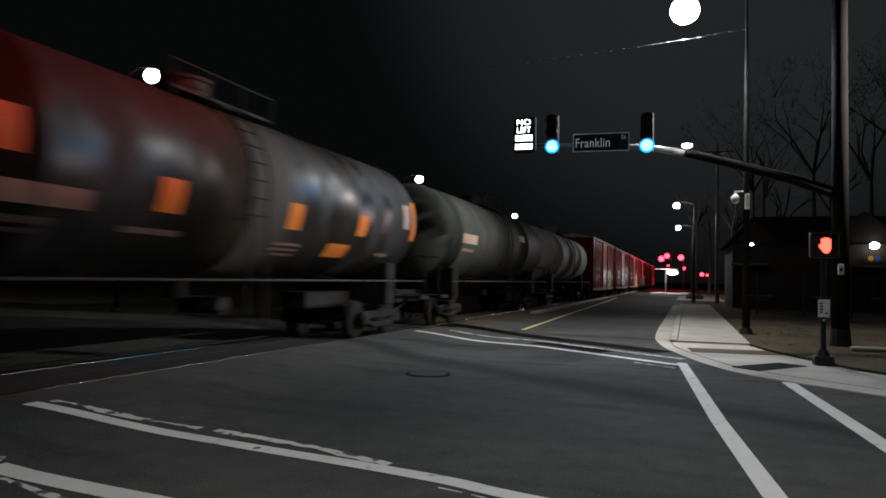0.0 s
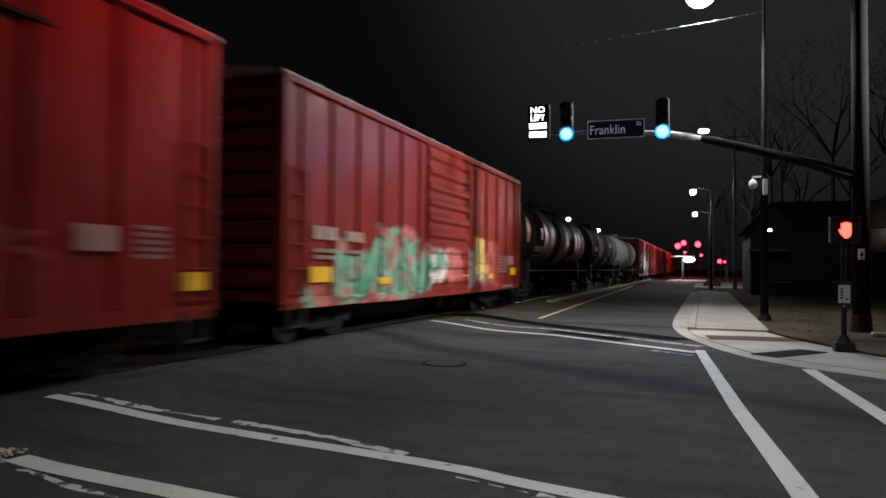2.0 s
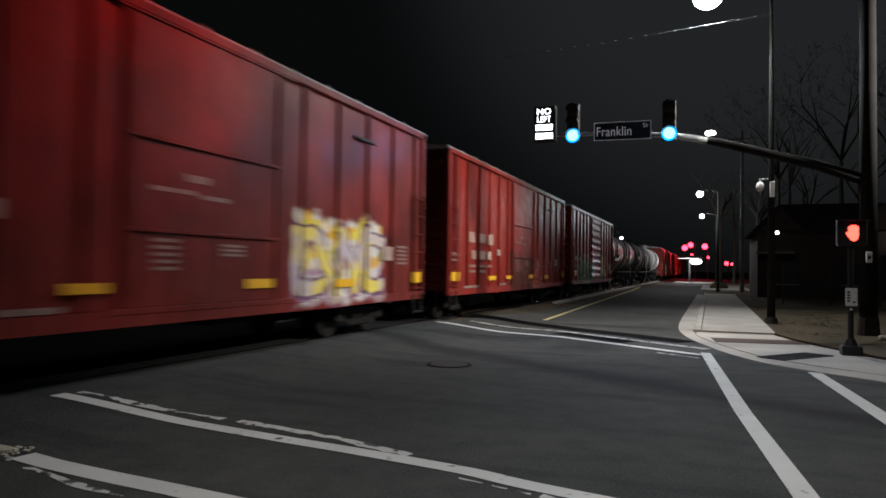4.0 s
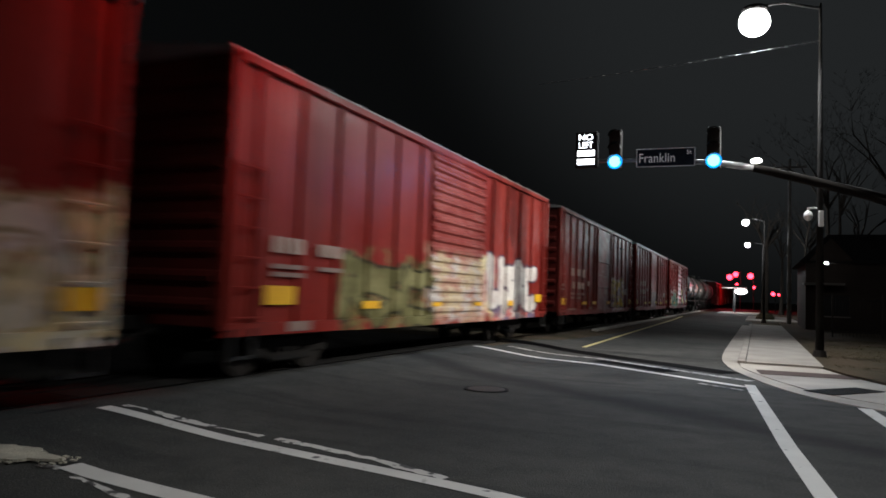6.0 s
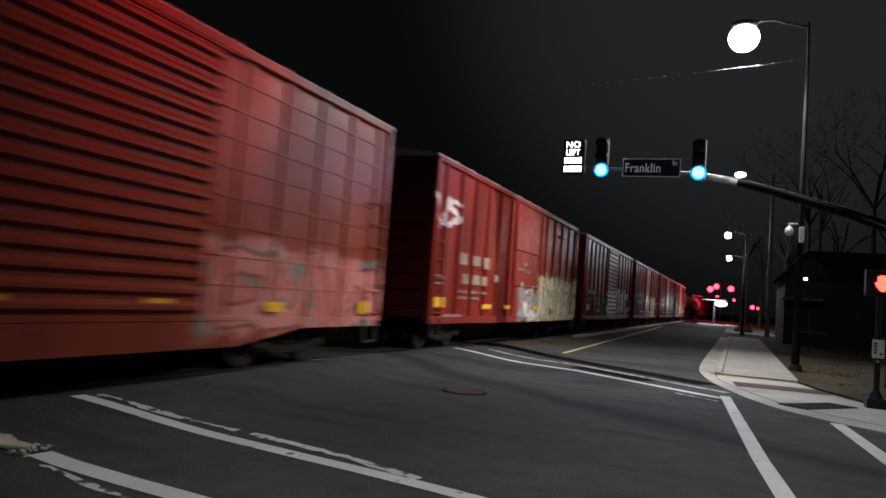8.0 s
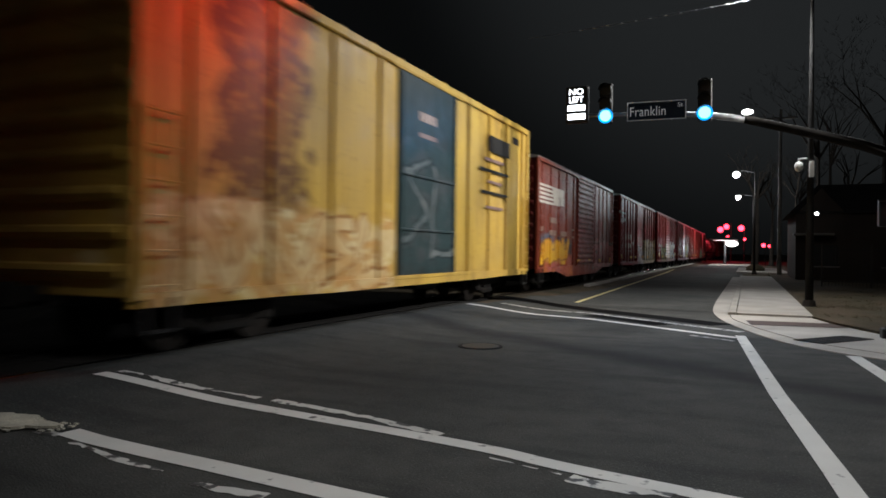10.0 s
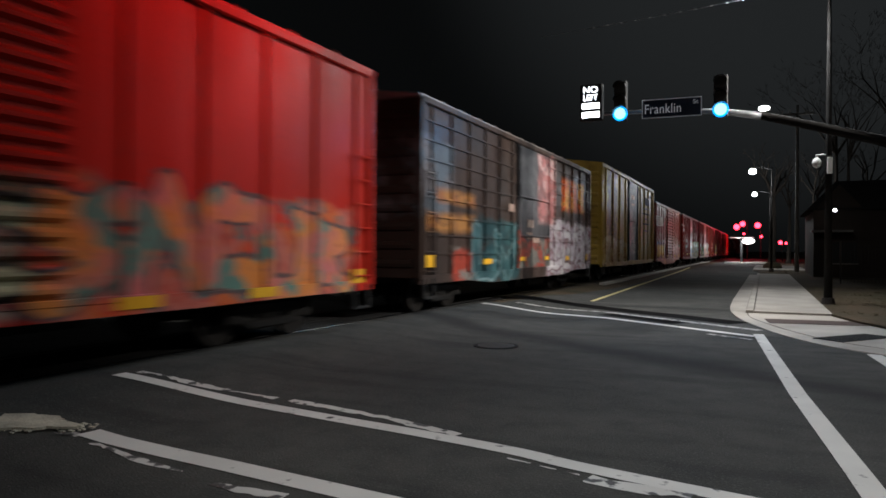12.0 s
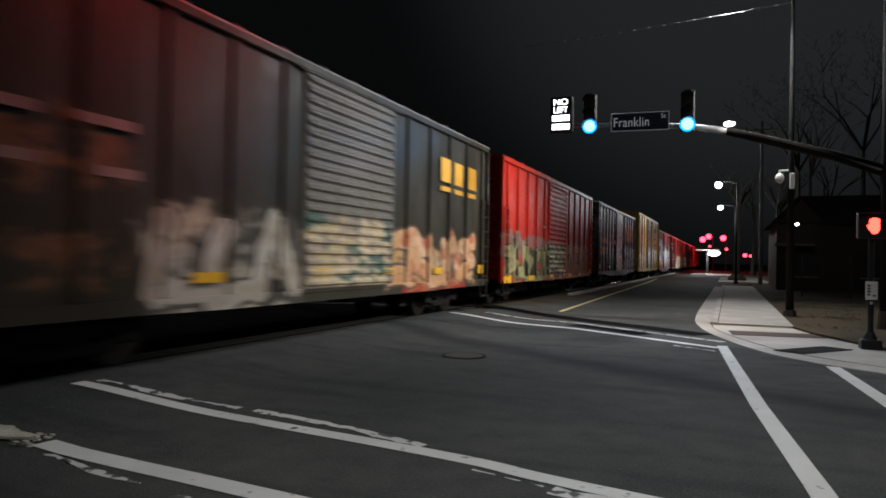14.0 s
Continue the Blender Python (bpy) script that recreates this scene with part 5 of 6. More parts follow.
    for s in (-1, 1):
        bm = B()
        for x in (-1.4, 1.4):
            tube(bm, (x, s * (h + 0.35), 0.9), (x, s * (h + 0.35), 2.0), 0.02, n=5)
        tube(bm, (-1.4, s * (h + 0.35), 2.0), (1.4, s * (h + 0.35), 2.0), 0.02, n=5)
        part("end_rail", bm, UNDER, car)
    trucks(car, L, 1.7)
    couplers(car, L)

    def patch(name, y, ang, wide, high, mat, label=""):
        bm = B()
        n = 5
        vs = [[bm.verts.new(((R + 0.006) * math.cos(ang + (k / n - 0.5) * high / R), yy, zc + (R + 0.006) * math.sin(ang + (k / n - 0.5) * high / R))) for k in range(n + 1)] for yy in (y - wide / 2, y + wide / 2)]
        for k in range(n):
            bm.faces.new((vs[0][k], vs[1][k], vs[1][k + 1], vs[0][k + 1]))
        part(name, bm, mat, car, label)

    for y, a, wide, high in tapes:
        patch("reflector", y, a, wide, high, TAPE_ORANGE, "orange reflective tape")
    for y, a, wide, high in stencils:
        patch("stencil", y, a, wide, high, STENCIL if high > 0.2 else STENCIL_DIM)
    return car


CARS = []
# end walls: rust-streaked reds darkened to stand for the shade between cars
P_RE_SHADE = car_paint("shaded_bright_red_end_paint", (0.26, 0.014, 0.01), (0.17, 0.014, 0.01), (0.06, 0.014, 0.01), streak=0.7, gloss=0.1)
P_END_SHADE = car_paint("shaded_red_end_paint", (0.085, 0.012, 0.01), (0.06, 0.012, 0.01), (0.03, 0.012, 0.009), streak=0.8)
RED = (0.19, 0.0165, 0.0115)
BROWN_RED = (0.1, 0.02, 0.016)
RUST = (0.06, 0.017, 0.012)
FADE = (0.215, 0.03, 0.023)
PINK, MINT, CREAM, PALE, GOLD = (0.5, 0.15, 0.13), (0.16, 0.36, 0.24), (0.7, 0.6, 0.34), (0.66, 0.63, 0.58), (0.75, 0.42, 0.03)
BLACKISH, ORANGE, LILAC = (0.02, 0.02, 0.022), (0.55, 0.17, 0.04), (0.5, 0.43, 0.47)
DULL = (0.22, 0.2, 0.17)

GREY_BLUE = (0.1, 0.12, 0.14)
P_A = car_paint("red_paint_mint_spray", RED, FADE, RUST, [
    (-7.1, -2.6, 0.66, 1.0, [PINK, (0.3, 0.07, 0.07), MINT], 1.6, 0.7), (-6.1, -1.2, 0.95, 1.55, [MINT, (0.1, 0.22, 0.15), MINT, (0.3, 0.36, 0.28)], 1.7, 1.1),
    (-4.0, -1.9, 1.7, 2.15, [PINK, (0.35, 0.1, 0.09), MINT], 1.8, 1.0), (-1.1, 0.0, 1.1, 1.75, [MINT, PINK, PALE], 1.8, 0.8), (0.1, 1.15, 1.1, 1.8, [PINK, (0.35, 0.1, 0.09)], 1.8, 0.7),
    (2.1, 3.75, 1.0, 1.8, [(0.26, 0.31, 0.31), (0.16, 0.2, 0.2), (0.34, 0.36, 0.34)], 1.4, 0.9), (2.65, 3.6, 1.2, 2.2, [(0.62, 0.42, 0.13), (0.5, 0.3, 0.1)], 1.4, 0.8), (3.85, 5.0, 1.05, 2.05, [(0.42, 0.11, 0.09), (0.3, 0.05, 0.04)], 1.8, 1.2)],
    pieces=[(-5.9, -1.3, 0.85, 2.05, 4, (0.22, 0.44, 0.3), (0.09, 0.24, 0.15), (0.04, 0.11, 0.075), 3, 0.16, (0.45, 0.16, 0.14)), (2.6, 3.65, 1.2, 2.15, 1, (0.68, 0.5, 0.16), (0.62, 0.4, 0.12), (0.3, 0.2, 0.1), 8, 0.15)])
P_B = car_paint("red_paint_clean", RED, FADE, RUST, [(-1.5, 1.7, 0.7, 1.85, [(0.075, 0.018, 0.013), (0.1, 0.022, 0.016), (0.055, 0.02, 0.014)], 1.5, 1.0), (1.9, 3.5, 0.8, 1.7, [(0.27, 0.07, 0.06), (0.2, 0.03, 0.025), (0.34, 0.12, 0.1)], 1.6, 1.4)],
    pieces=[(1.9, 3.6, 0.8, 1.8, 2, (0.34, 0.12, 0.1), (0.26, 0.07, 0.06), (0.13, 0.015, 0.012), 4, 0.06), (4.25, 5.2, 1.45, 1.9, 1, (0.32, 0.1, 0.09), (0.25, 0.07, 0.06), RED, 6, 0.04)])
P_B2 = car_paint("brown_red_paint_pale_spray", BROWN_RED, FADE, RUST, [(2.4, 5.6, 0.85, 1.7, [LILAC, (0.4, 0.22, 0.36), PALE], 2.0, 0.8), (2.5, 5.5, 1.5, 2.2, [GOLD, (0.7, 0.6, 0.1), PALE], 2.0, 1.0)],
    pieces=[(2.4, 5.7, 0.85, 2.2, 4, (0.75, 0.6, 0.1), LILAC, (0.12, 0.05, 0.1), 12, 0.13)])
P_Q = car_paint("red_paint_olive_spray", RED, FADE, RUST, [
    (-4.7, -1.5, 0.85, 1.85, [(0.14, 0.12, 0.045), (0.06, 0.06, 0.025), (0.19, 0.175, 0.08)], 1.5, 1.5), (-1.4, 1.9, 0.75, 2.35, [(0.5, 0.4, 0.25), (0.5, 0.45, 0.4), (0.44, 0.27, 0.19)], 1.4, 0.6),
    (-1.3, 1.8, 2.3, 4.3, [(0.24, 0.05, 0.04), (0.3, 0.08, 0.065)], 1.4, 0.8), (1.75, 2.8, 0.85, 2.35, [(0.5, 0.32, 0.26), PINK, CREAM], 1.2, 0.5), (2.7, 6.5, 0.72, 1.3, [(0.5, 0.42, 0.38), PINK, (0.14, 0.13, 0.2)], 1.6, 0.8)],
    pieces=[(-4.9, -1.3, 0.75, 1.98, 3, (0.12, 0.11, 0.045), (0.23, 0.21, 0.095), (0.035, 0.035, 0.02), 23, 0.15), (2.55, 6.65, 0.85, 2.42, 4, (0.7, 0.66, 0.6), (0.56, 0.5, 0.46), (0.06, 0.05, 0.08), 69, 0.22)])
P_P = car_paint("red_paint_cream_spray", RED, FADE, RUST, [
    (1.7, 8.1, 0.7, 2.2, [CREAM, PALE, (0.5, 0.42, 0.26), CREAM, (0.42, 0.38, 0.2)], 1.9, 0.9), (-0.6, 1.7, 0.75, 1.6, [(0.26, 0.3, 0.3), (0.3, 0.12, 0.1), PALE], 1.6, 1.4)],
    pieces=[(1.7, 8.0, 0.85, 2.2, 6, (0.66, 0.6, 0.48), (0.5, 0.48, 0.44), (0.3, 0.25, 0.15), 17, 0.1), (2.4, 7.9, 0.75, 1.6, 7, (0.36, 0.36, 0.3), (0.66, 0.6, 0.5), (0.6, 0.52, 0.36), 19, 0.035), (-7.9, -6.1, 2.95, 3.8, 2, (0.55, 0.45, 0.42), (0.66, 0.6, 0.56), RED, 7, 0.07)])
P_N = car_paint("brown_red_paint_yellow_spray", (0.19, 0.034, 0.016), (0.23, 0.043, 0.021), RUST, [
    (-6.6, -4.9, 1.5, 1.95, [(0.09, 0.12, 0.17), (0.12, 0.16, 0.2)], 1.4, 0.6), (-4.2, -2.0, 1.35, 1.9, [(0.05, 0.055, 0.065), (0.1, 0.11, 0.14)], 1.3, 0.6), (-6.2, -2.0, 0.55, 1.2, [(0.5, 0.13, 0.07), ORANGE, PINK], 1.5, 0.5),
    (-6.4, -2.75, 1.15, 1.7, [GOLD, (0.62, 0.32, 0.03)], 1.2, 0.5), (2.2, 7.0, 0.68, 1.85, [PINK, (0.42, 0.24, 0.2), (0.16, 0.2, 0.16), PINK], 1.7, 0.8)], gloss=0.16,
    pieces=[(-6.45, -2.6, 1.08, 1.86, 4, GOLD, (0.72, 0.34, 0.03), (0.36, 0.13, 0.03), 70, 0.19), (2.4, 7.1, 0.75, 1.95, 5, (0.52, 0.2, 0.18), (0.42, 0.13, 0.11), (0.2, 0.06, 0.045), 9, 0.15)])
P_Y = car_paint("yellow_paint", (0.53, 0.34, 0.065), (0.44, 0.29, 0.08), (0.13, 0.06, 0.025), [
    (-6.3, -4.6, 1.6, 4.9, [(0.14, 0.07, 0.03), (0.22, 0.12, 0.03)], 0.9, 2.0), (-7.6, -1.5, 0.75, 1.9, [(0.42, 0.24, 0.09), CREAM, (0.5, 0.28, 0.1), (0.6, 0.46, 0.24)], 1.7, 1.2)], streak=0.6,
    pieces=[(-7.3, -1.7, 0.8, 2.1, 5, (0.6, 0.46, 0.24), (0.5, 0.3, 0.11), (0.3, 0.15, 0.05), 29, 0.12)])
P_YD = car_paint("green_door_paint", (0.02, 0.035, 0.035), (0.04, 0.05, 0.05), (0.05, 0.03, 0.02), [(-1.2, 1.8, 1.2, 3.6, [(0.03, 0.05, 0.05), (0.05, 0.06, 0.06)], 1.6, 1.4)],
    pieces=[(-1.0, 1.7, 1.3, 3.4, 2, (0.16, 0.17, 0.16), (0.1, 0.12, 0.12), (0.02, 0.03, 0.03), 31, 0.06)])
P_G = car_paint("grey_brown_paint_many_sprays", (0.052, 0.033, 0.026), (0.034, 0.027, 0.024), (0.035, 0.022, 0.016), [
    (-7.7, -6.2, 2.2, 3.8, [GREY_BLUE, (0.06, 0.06, 0.065), (0.14, 0.13, 0.135)], 1.2, 0.6), (-6.9, -4.7, 2.5, 2.72, [(0.34, 0.15, 0.045), (0.26, 0.1, 0.04)], 1.3, 0.2), (-7.4, -4.7, 1.85, 2.2, [(0.34, 0.15, 0.045), (0.2, 0.085, 0.04)], 1.3, 0.25),
    (-6.0, -4.2, 0.66, 1.35, [(0.34, 0.05, 0.03), DULL], 1.6, 0.8), (-4.8, -1.3, 0.66, 2.1, [(0.02, 0.055, 0.06), (0.035, 0.09, 0.095)], 1.3, 0.8), (1.4, 7.65, 0.6, 2.3, [(0.34, 0.28, 0.31), (0.26, 0.14, 0.15), (0.45, 0.42, 0.42)], 2.0, 0.9),
    (3.5, 4.45, 2.87, 3.95, [(0.55, 0.11, 0.03), (0.6, 0.27, 0.05)], 1.6, 0.2), (4.75, 5.62, 2.87, 3.95, [(0.55, 0.11, 0.03), (0.5, 0.2, 0.05)], 1.6, 0.2), (5.87, 6.73, 2.87, 3.95, [(0.6, 0.27, 0.05), (0.55, 0.11, 0.03)], 1.6, 0.2),
    (1.5, 2.5, 2.3, 4.4, [(0.36, 0.13, 0.12), (0.46, 0.3, 0.28)], 1.3, 0.5)], gloss=0.07,
    pieces=[(-4.7, -1.5, 0.66, 2.12, 2, (0.02, 0.05, 0.055), (0.04, 0.1, 0.105), (0.16, 0.24, 0.24), 21, 0.19),
            (1.6, 7.5, 0.7, 2.35, 6, (0.52, 0.48, 0.48), (0.38, 0.33, 0.36), (0.13, 0.07, 0.08), 18, 0.13)])
P_GD = car_paint("grey_door_paint_red_spray", (0.06, 0.057, 0.06), (0.036, 0.039, 0.042), (0.035, 0.022, 0.016), [
    (-1.5, 1.9, 0.6, 1.65, [(0.28, 0.045, 0.028), (0.1, 0.045, 0.03), (0.14, 0.13, 0.11)], 1.6, 1.0), (0.6, 1.9, 2.3, 4.4, [(0.36, 0.13, 0.12), (0.46, 0.3, 0.28), (0.2, 0.08, 0.075)], 1.3, 0.5), (-1.3, 0.4, 2.5, 4.2, [(0.075, 0.072, 0.075), (0.11, 0.105, 0.108)], 1.2, 0.5)])
P_R = car_paint("bright_red_paint_olive_spray", (0.44, 0.022, 0.012), (0.38, 0.026, 0.015), (0.24, 0.024, 0.016), [
    (-7.6, -1.2, 1.3, 2.15, [(0.22, 0.18, 0.17), (0.3, 0.1, 0.08), (0.16, 0.13, 0.13)], 1.3, 0.9), (-7.0, -1.2, 0.62, 1.4, [(0.2, 0.19, 0.1), (0.06, 0.065, 0.04), (0.4, 0.05, 0.03)], 1.4, 0.7),
    (-1.5, 1.55, 0.75, 2.1, [(0.3, 0.28, 0.22), BLACKISH, (0.4, 0.36, 0.3), (0.12, 0.12, 0.08)], 1.5, 0.4), (1.3, 6.9, 0.62, 2.0, [(0.56, 0.14, 0.05), (0.62, 0.05, 0.03), (0.1, 0.16, 0.15), (0.5, 0.16, 0.12)], 1.7, 0.8)], streak=0.12, gloss=0.07,
    pieces=[(-7.1, -1.2, 0.62, 2.0, 5, (0.38, 0.34, 0.17), (0.14, 0.135, 0.07), (0.05, 0.05, 0.035), 91, 0.21, (0.045, 0.045, 0.03)), (-1.4, 1.5, 0.85, 1.9, 2, (0.5, 0.48, 0.3), (0.3, 0.28, 0.2), BLACKISH, 43, 0.12), (1.2, 6.85, 0.7, 2.2, 5, (0.66, 0.24, 0.06), (0.55, 0.17, 0.16), (0.09, 0.08, 0.08), 160, 0.2, (0.12, 0.24, 0.2))])
P_C = car_paint("grey_green_paint_pale_spray", (0.034, 0.031, 0.022), (0.05, 0.044, 0.033), (0.035, 0.025, 0.018), [
    (-4.9, -1.8, 0.65, 1.95, [(0.4, 0.37, 0.31), DULL, (0.45, 0.38, 0.28), (0.08, 0.07, 0.06)], 1.5, 1.0), (-7.5, -5.3, 1.1, 2.9, [(0.04, 0.035, 0.025), (0.17, 0.085, 0.045)], 1.4, 0.6), (2.2, 6.0, 0.58, 0.95, [(0.3, 0.035, 0.025), (0.4, 0.1, 0.05)], 1.4, 0.3),
    (1.6, 6.6, 0.95, 1.6, [(0.5, 0.33, 0.2), (0.16, 0.1, 0.06), (0.5, 0.3, 0.13)], 1.7, 0.8)], gloss=0.07,
    pieces=[(-4.9, -1.8, 0.7, 2.0, 3, (0.5, 0.46, 0.4), (0.38, 0.33, 0.26), (0.09, 0.075, 0.06), 51, 0.17), (1.45, 6.75, 0.78, 2.1, 5, (0.62, 0.4, 0.26), (0.5, 0.28, 0.13), (0.12, 0.075, 0.05), 92, 0.2, (0.42, 0.14, 0.07))])
P_CD = car_paint("grey_door_paint_pale_spray", (0.16, 0.15, 0.13), (0.2, 0.18, 0.16), (0.07, 0.045, 0.03), [(-1.5, 1.4, 0.95, 2.05, [(0.5, 0.4, 0.24), (0.35, 0.28, 0.22), (0.55, 0.44, 0.3), (0.06, 0.12, 0.1)], 1.5, 0.7)])


def tank_paint(name, base, dust, spill, spill_at=0.3, rough=0.33, gloss=0.3):
    """Dusty tank paint with a lighter belt of spilt product round the manway."""
    m, nt, p = material(name)
    v = coords(nt)
    c = mixed(nt, noise_fac(nt, coords(nt, (1, 1, 0.35)), 1.2, 6, 0.4, 0.7), base, dust)
    sep = nt.nodes.new("ShaderNodeSeparateXYZ")
    nt.links.new(v, sep.inputs[0])
    w = add(nt, "ShaderNodeTexNoise", Scale=1.2, Detail=5)
    nt.links.new(v, w.inputs["Vector"])
    d = maths(nt, "ADD", maths(nt, "ABSOLUTE", maths(nt, "SUBTRACT", sep.outputs["Y"], spill_at)), maths(nt, "MULTIPLY", w.outputs["Fac"], 0.9))
    belt = add(nt, "ShaderNodeMapRange")
    belt.inputs["From Min"].default_value, belt.inputs["From Max"].default_value = 1.75, 1.0
    nt.links.new(d, belt.inputs["Value"])
    c = mixed(nt, times(nt, belt.outputs[0], 0.8), c, spill)
    nt.links.new(c, p.inputs["Base Color"])
    p.inputs["Specular IOR Level"].default_value = gloss
    dusty = noise_fac(nt, coords(nt, (0.6, 1.0, 0.6)), 0.9, 3, 0.42, 0.58)
    nt.links.new(maths(nt, "ADD", maths(nt, "MULTIPLY", maths(nt, "MAXIMUM", belt.outputs[0], dusty), 0.78 - rough), rough), p.inputs["Roughness"])
    bumped(nt, p, v, 2, 0.12, 0.02, 3)
    return m


P_TB = tank_paint("black_tank_paint", (0.01, 0.009, 0.008), (0.024, 0.018, 0.014), (0.05, 0.037, 0.027))
P_TG = tank_paint("grey_tank_paint", (0.05, 0.053, 0.047), (0.036, 0.036, 0.031), (0.026, 0.025, 0.022), 0.5, 0.6, 0.15)
P_TW = tank_paint("white_tank_paint", (0.42, 0.42, 0.4), (0.3, 0.29, 0.26), (0.2, 0.19, 0.17), 0.3, 0.6, 0.2)

BLOCK = [(-5.7, 2.34, 0.55, 0.3), (-4.85, 2.34, 0.6, 0.26), (-4.0, 2.33, 0.5, 0.32), (-5.5, 1.83, 0.45, 0.26), (-4.8, 1.83, 0.55, 0.26), (-4.15, 1.83, 0.42, 0.26), (-5.65, 1.5, 0.62, 0.07), (-4.85, 1.5, 0.62, 0.07), (-4.1, 1.5, 0.5, 0.07), (-5.65, 1.34, 0.62, 0.07), (-4.85, 1.34, 0.62, 0.07), (-7.3, 1.8, 0.6, 0.1), (-7.3, 1.65, 0.6, 0.05), (-3.1, 1.95, 0.4, 0.2), (4.2, 1.7, 0.4, 0.09), (4.2, 1.5, 0.4, 0.09), (-0.3, 2.05, 0.45, 0.07), (0.4, 2.05, 0.45, 0.07), (0.0, 2.2, 0.3, 0.17), (-0.4, 1.5, 0.5, 0.05), (-0.4, 1.4, 0.5, 0.05), (-0.4, 1.3, 0.5, 0.05), (6.2, 1.9, 0.5, 0.06), (6.2, 1.78, 0.5, 0.06), (6.2, 1.66, 0.5, 0.06), (-5.9, 0.9, 1.3, 0.07), (-2.6, 0.92, 0.8, 0.07), (6.9, 1.7, 0.3, 0.4)]
ROW = [(-6.45, 2.02, 0.8, 0.24), (-5.3, 2.0, 0.75, 0.2), (-6.45, 1.7, 0.8, 0.07), (-6.45, 1.58, 0.8, 0.07), (-5.3, 1.7, 0.7, 0.07), (5.9, 1.9, 0.5, 0.07), (5.9, 1.78, 0.5, 0.07), (5.9, 1.66, 0.5, 0.07), (6.8, 1.9, 0.3, 0.4), (-5.6, 0.86, 1.0, 0.1)]
TAPES = [(-7.4, 1.17, 0.65, 0.26), (-3.9, 1.12, 0.6, 0.14), (-1.0, 1.16, 0.5, 0.12), (1.5, 1.16, 0.45, 0.12), (4.1, 1.14, 0.45, 0.15), (7.2, 1.15, 0.4, 0.24)]
DOOR = (-1.4, 1.85)
LOW = [(-7.35, 1.2, 0.85, 0.24), (-3.8, 1.13, 0.75, 0.13), (-1.9, 1.14, 0.6, 0.12), (1.3, 1.15, 0.67, 0.14), (4.0, 1.12, 0.75, 0.15), (7.4, 1.2, 0.55, 0.25)]
HIGH = [(-6.62, 1.27, 0.72, 0.28), (-3.9, 1.12, 0.6, 0.14), (-1.0, 1.14, 0.5, 0.12), (1.5, 1.14, 0.5, 0.12), (4.1, 1.14, 0.45, 0.15), (6.85, 1.3, 0.7, 0.25)]
DOOR_ROWS = [(-0.55, 2.38, 0.8, 0.06), (0.25, 2.34, 0.6, 0.06), (-0.1, 2.57, 0.45, 0.1)] + [(-0.68, 1.82 - 0.09 * k, 0.45, 0.045) for k in range(6)] + [(0.66, 1.7 - 0.065 * k, 0.5, 0.04) for k in range(3)]
END_ROWS = [(6.68, 1.88 - 0.09 * k, 0.55, 0.05) for k in range(5)] + [(5.8, 1.72, 0.6, 0.3)]
SIDE = BLOCK[:14] + DOOR_ROWS + END_ROWS + BLOCK[25:27]


def put(car, front, L):
    CARS.append((car, front, L))


put(boxcar(0.68, 15.63, P_A, "weathered red boxcar with mint and pink graffiti along its side", DOOR, "posts", 9, stencils=ROW[:5] + [(5.5, 1.8 - 0.1 * k, 1.0, 0.05) for k in range(6)] + [(6.72, 1.69, 0.72, 0.3), (6.1, 0.79, 1.3, 0.08)], tapes=HIGH, end_mat=P_END_SHADE), 0.68, 15.63)
put(boxcar(-16.7, 15.6, P_B, "weathered red boxcar with plug door and worn white stencils", DOOR, "posts", 0, stencils=SIDE, tapes=LOW, end_mat=P_END_SHADE), -16.7, 15.6)
put(boxcar(-34.05, 15.6, P_B2, "brownish red boxcar with lilac and yellow graffiti near one end", DOOR, "posts", 0, stencils=SIDE, tapes=LOW, end_mat=P_END_SHADE), -34.05, 15.6)
put(boxcar(-51.45, 15.6, P_Q, "red boxcar with corrugated door and olive and white graffiti", DOOR, "posts", 16, stencils=ROW[:5] + [(-6.1, 0.8, 0.6, 0.15)], tapes=HIGH, end_mat=P_END_SHADE), -51.45, 15.6)
put(boxcar(-68.85, 15.6, P_P, "red boxcar with cream graffiti covering its lower half", DOOR, "posts", 0, stencils=BLOCK[:14] + DOOR_ROWS + [(-6.4, 0.88, 1.3, 0.07)], tapes=LOW, end_mat=P_END_SHADE), -68.85, 15.6)
put(boxcar(-86.9, 14.2, P_N, "brownish red boxcar with yellow graffiti and white striped emblem", (-1.1, 2.1), "quilt", 17, posts=(5, 5), belly=0.22, tapes=[(t[0] * 0.9, t[1] - 0.12, *t[2:]) for t in TAPES],
           emblem=[(-5.95, 3.72 - 0.145 * k, 1.9, 0.085) for k in range(5)] + [(-4.35, 3.6, 1.7, 0.3), (-4.6, 3.28, 0.9, 0.34), (-3.75, 3.3, 0.6, 0.3)], stencils=[(-5.0, 2.55, 0.9, 0.2), (-5.0, 2.1, 1.0, 0.18), (-3.4, 2.1, 0.9, 0.18), (-6.6, 2.2, 0.5, 0.17), (-1.9, 2.3, 0.4, 0.08), (-1.9, 2.0, 0.4, 0.08)], dim=0.04, reach=0.6, end_mat=P_END_SHADE), -86.9, 14.2)
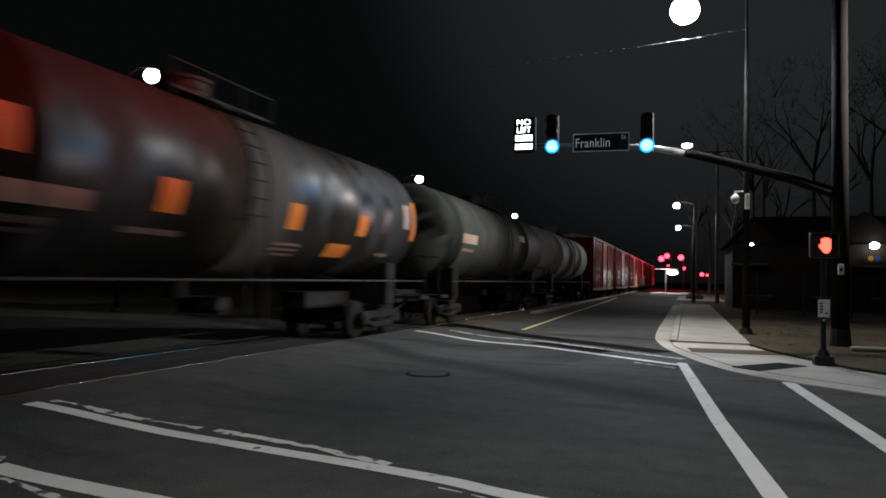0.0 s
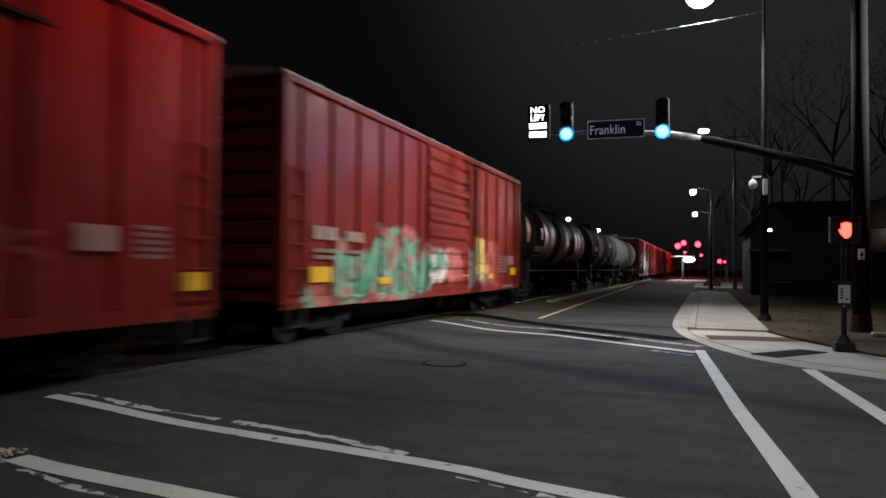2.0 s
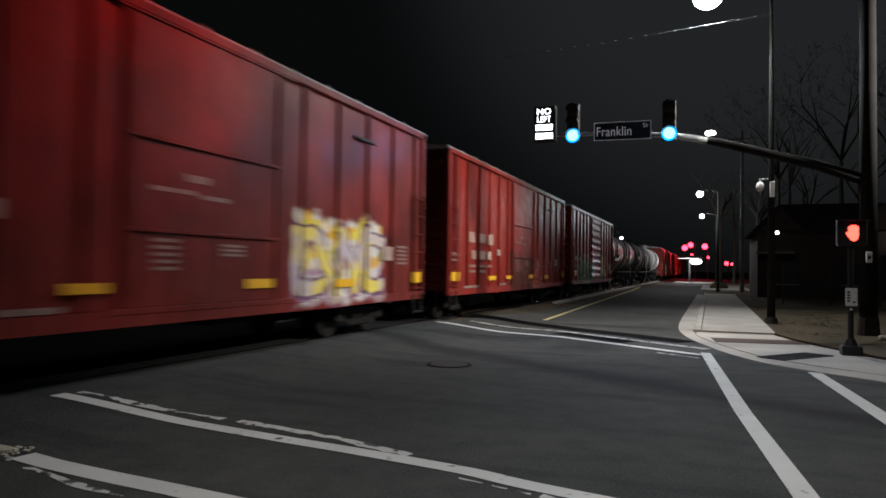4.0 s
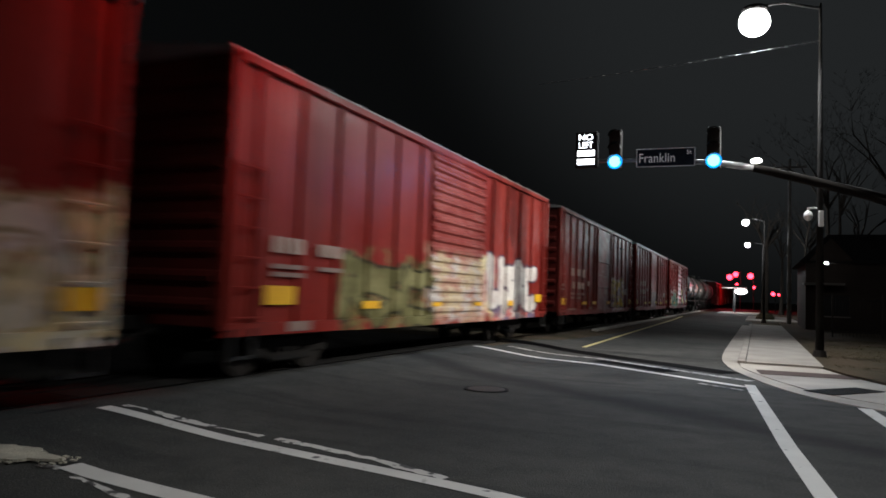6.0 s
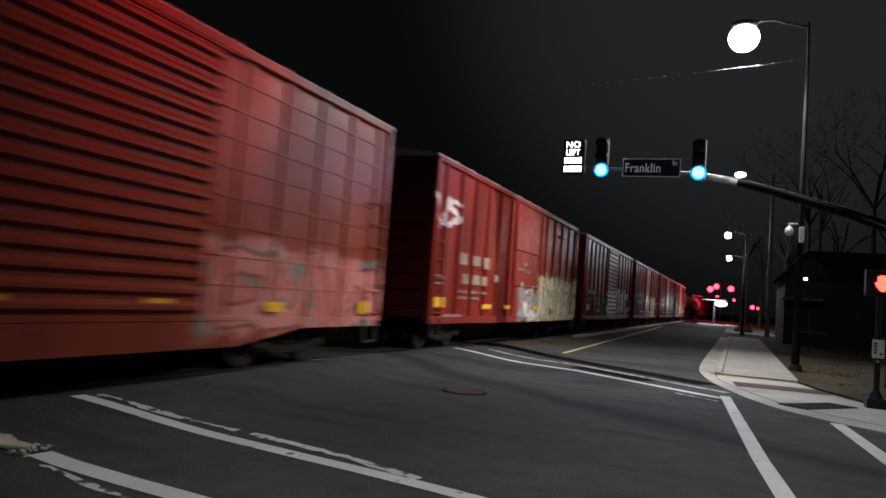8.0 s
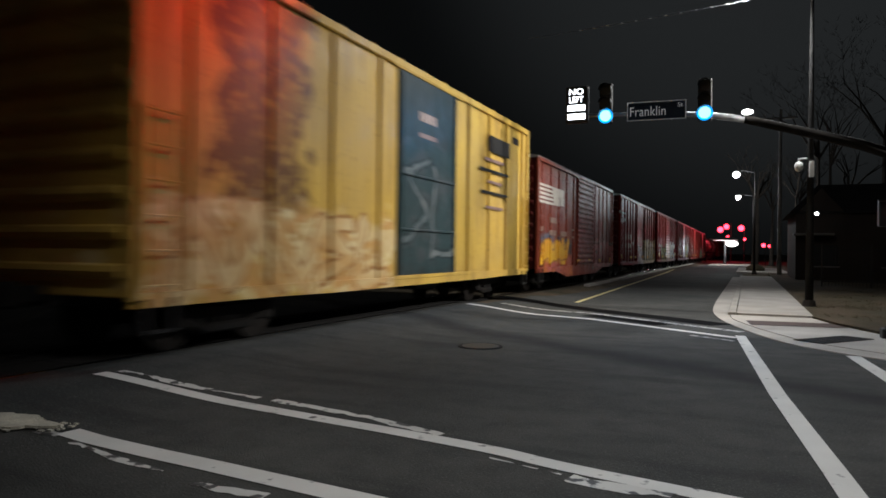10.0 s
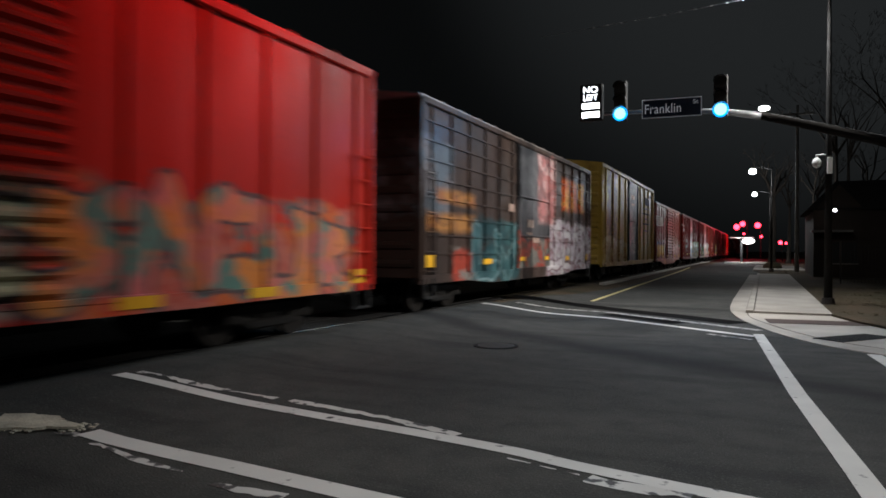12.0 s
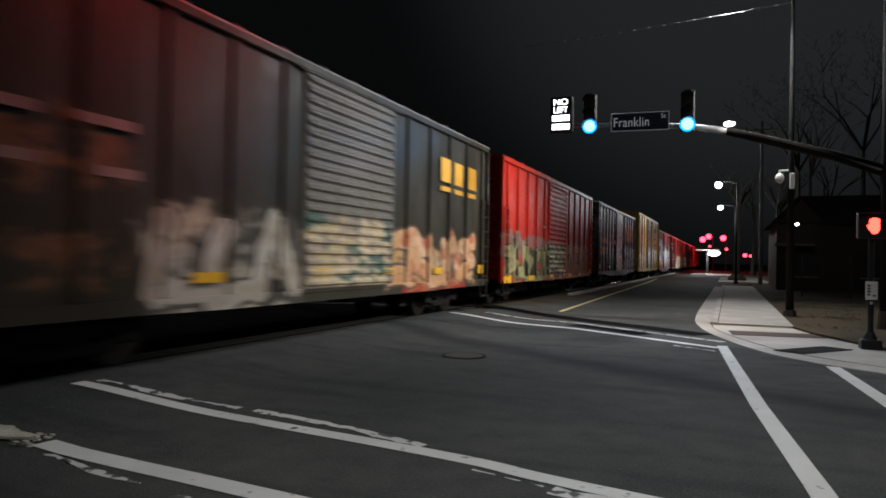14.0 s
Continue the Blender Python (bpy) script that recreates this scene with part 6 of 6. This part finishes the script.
put(boxcar(-102.3, 15.7, P_Y, "tall yellow boxcar with rust stains and dark green door", (-1.2, 1.8), "posts", 0, eave=5.24, posts=(4, 4), door_mat=P_YD, roof_mat=P_Y, reach=0.6,
           stencils=[(4.6, 3.9, 1.6, 0.09), (4.6, 3.3, 1.2, 0.08), (4.6, 2.6, 1.4, 0.08), (0.2, 4.3, 0.9, 0.2), (0.2, 3.9, 0.9, 0.1)], dark=[(5.0, 4.35, 1.8, 0.45), (6.6, 4.75, 0.6, 0.2), (4.6, 3.6, 2.4, 0.08), (4.6, 3.0, 2.2, 0.08)]), -102.3, 15.7)
put(boxcar(-120.3, 15.5, P_G, "dark grey-brown boxcar covered in teal, orange and pale graffiti", DOOR, "grid", 0, posts=(6, 5), tapes=TAPES, door_mat=P_GD, belly=0.1, stencils=[(-2.04, 2.6, 0.45, 0.22), (-0.2, 2.22, 0.6, 0.24), (-0.33, 1.86, 0.53, 0.2), (0.35, 1.74, 0.7, 0.18)]), -120.3, 15.5)
put(boxcar(-137.8, 15.2, P_R, "bright red boxcar with corrugated door and olive graffiti", (-1.52, 1.55), "posts", 19, posts=(5, 5), tapes=[(-6.93, 0.82, 0.78, 0.25), (-4.06, 0.8, 0.76, 0.18), (-1.0, 0.82, 0.5, 0.12), (2.4, 0.8, 0.6, 0.14), (4.6, 0.8, 0.6, 0.14), (7.1, 0.95, 0.4, 0.24)], stencils=[(-6.25, 0.8, 0.58, 0.15), (-2.25, 2.68, 0.5, 0.08), (-6.7, 2.2, 0.6, 0.45), (-5.8, 2.17, 0.6, 0.45)], roof_mat=P_R, end_mat=P_RE_SHADE, dim=0.5), -137.8, 15.2)
put(boxcar(-154.35, 15.6, P_C, "grey-green boxcar with corrugated door and yellow block letters", (-1.63, 1.65), "posts", 20, posts=(5, 5), tapes=TAPES, stencils=[(-6.8, 2.9, 0.7, 0.12), (-5.6, 2.9, 0.8, 0.12), (-6.7, 2.4, 0.6, 0.12), (-5.4, 2.35, 0.6, 0.12)], dim=9,
           door_mat=P_CD, marks=[(y, 3.6, 0.6, 0.58) for y in (4.5, 5.5, 6.5)] + [(y, 3.14, 0.6, 0.12) for y in (4.5, 5.5, 6.5)]), -154.35, 15.6)
TT = [(-6.9, 0.1, 0.5, 1.0), (-4.4, 0.05, 0.42, 0.5), (-1.85, -0.25, 0.45, 0.48), (1.35, -0.25, 0.45, 0.48), (4.05, -0.22, 0.45, 0.46), (3.35, -0.65, 0.9, 0.34), (6.95, 0.0, 0.22, 1.0)]
put(tank_car(17.3, 15.4, P_TB, "black tank car with orange reflective tapes and worn stencils", tapes=TT, stencils=[(-4.3, -0.4, 2.3, 0.26), (-4.5, -0.62, 1.8, 0.1), (-4.5, -0.72, 1.8, 0.07), (-2.0, -0.62, 1.1, 0.1), (1.4, -0.62, 0.9, 0.06), (1.4, -0.7, 0.9, 0.06), (1.4, -0.78, 0.9, 0.06), (5.6, -0.65, 0.6, 0.1), (6.5, 0.05, 0.4, 0.6)]), 17.3, 15.4)
put(tank_car(34.0, 14.9, P_TG, "dark grey tank car with worn white stencils", stencils=[(-5.0, -0.1, 1.6, 0.3), (-5.0, -0.35, 1.2, 0.1), (2.5, 0.2, 1.0, 0.25)]), 34.0, 14.9)
put(tank_car(50.2, 14.4, P_TW, "pale grey tank car"), 50.2, 14.4)
ahead = 67.4
for k, p in enumerate((P_B2, P_B, P_B2, P_Q, P_B, P_B2)):
    put(boxcar(ahead, 15.6, p, "dark red weathered boxcar far up the train", DOOR, "posts", 10 if k % 2 else 0, stencils=BLOCK[:6]), ahead, 15.6)
    ahead += 17.35


# ---- motion ----
ROWS = [0, 1 / 30] + [0.5 * k for k in range(1, 28)] + [14 - 1 / 30, 14]


def motions():
    for car, front, L in CARS:
        walk(car, [(t, pose(TRACK_X, front - L / 2 + SPEED * t, RAIL_Z)) for t in ROWS])
    turn = math.degrees(SPEED / FPS / 0.42)
    for w, y in WHEELSETS[:52]:
        walk(w, [(k / FPS, pose(0, y, 0.42, -turn * k, 0, 0)) for k in range(14 * FPS + 1)])


motions()
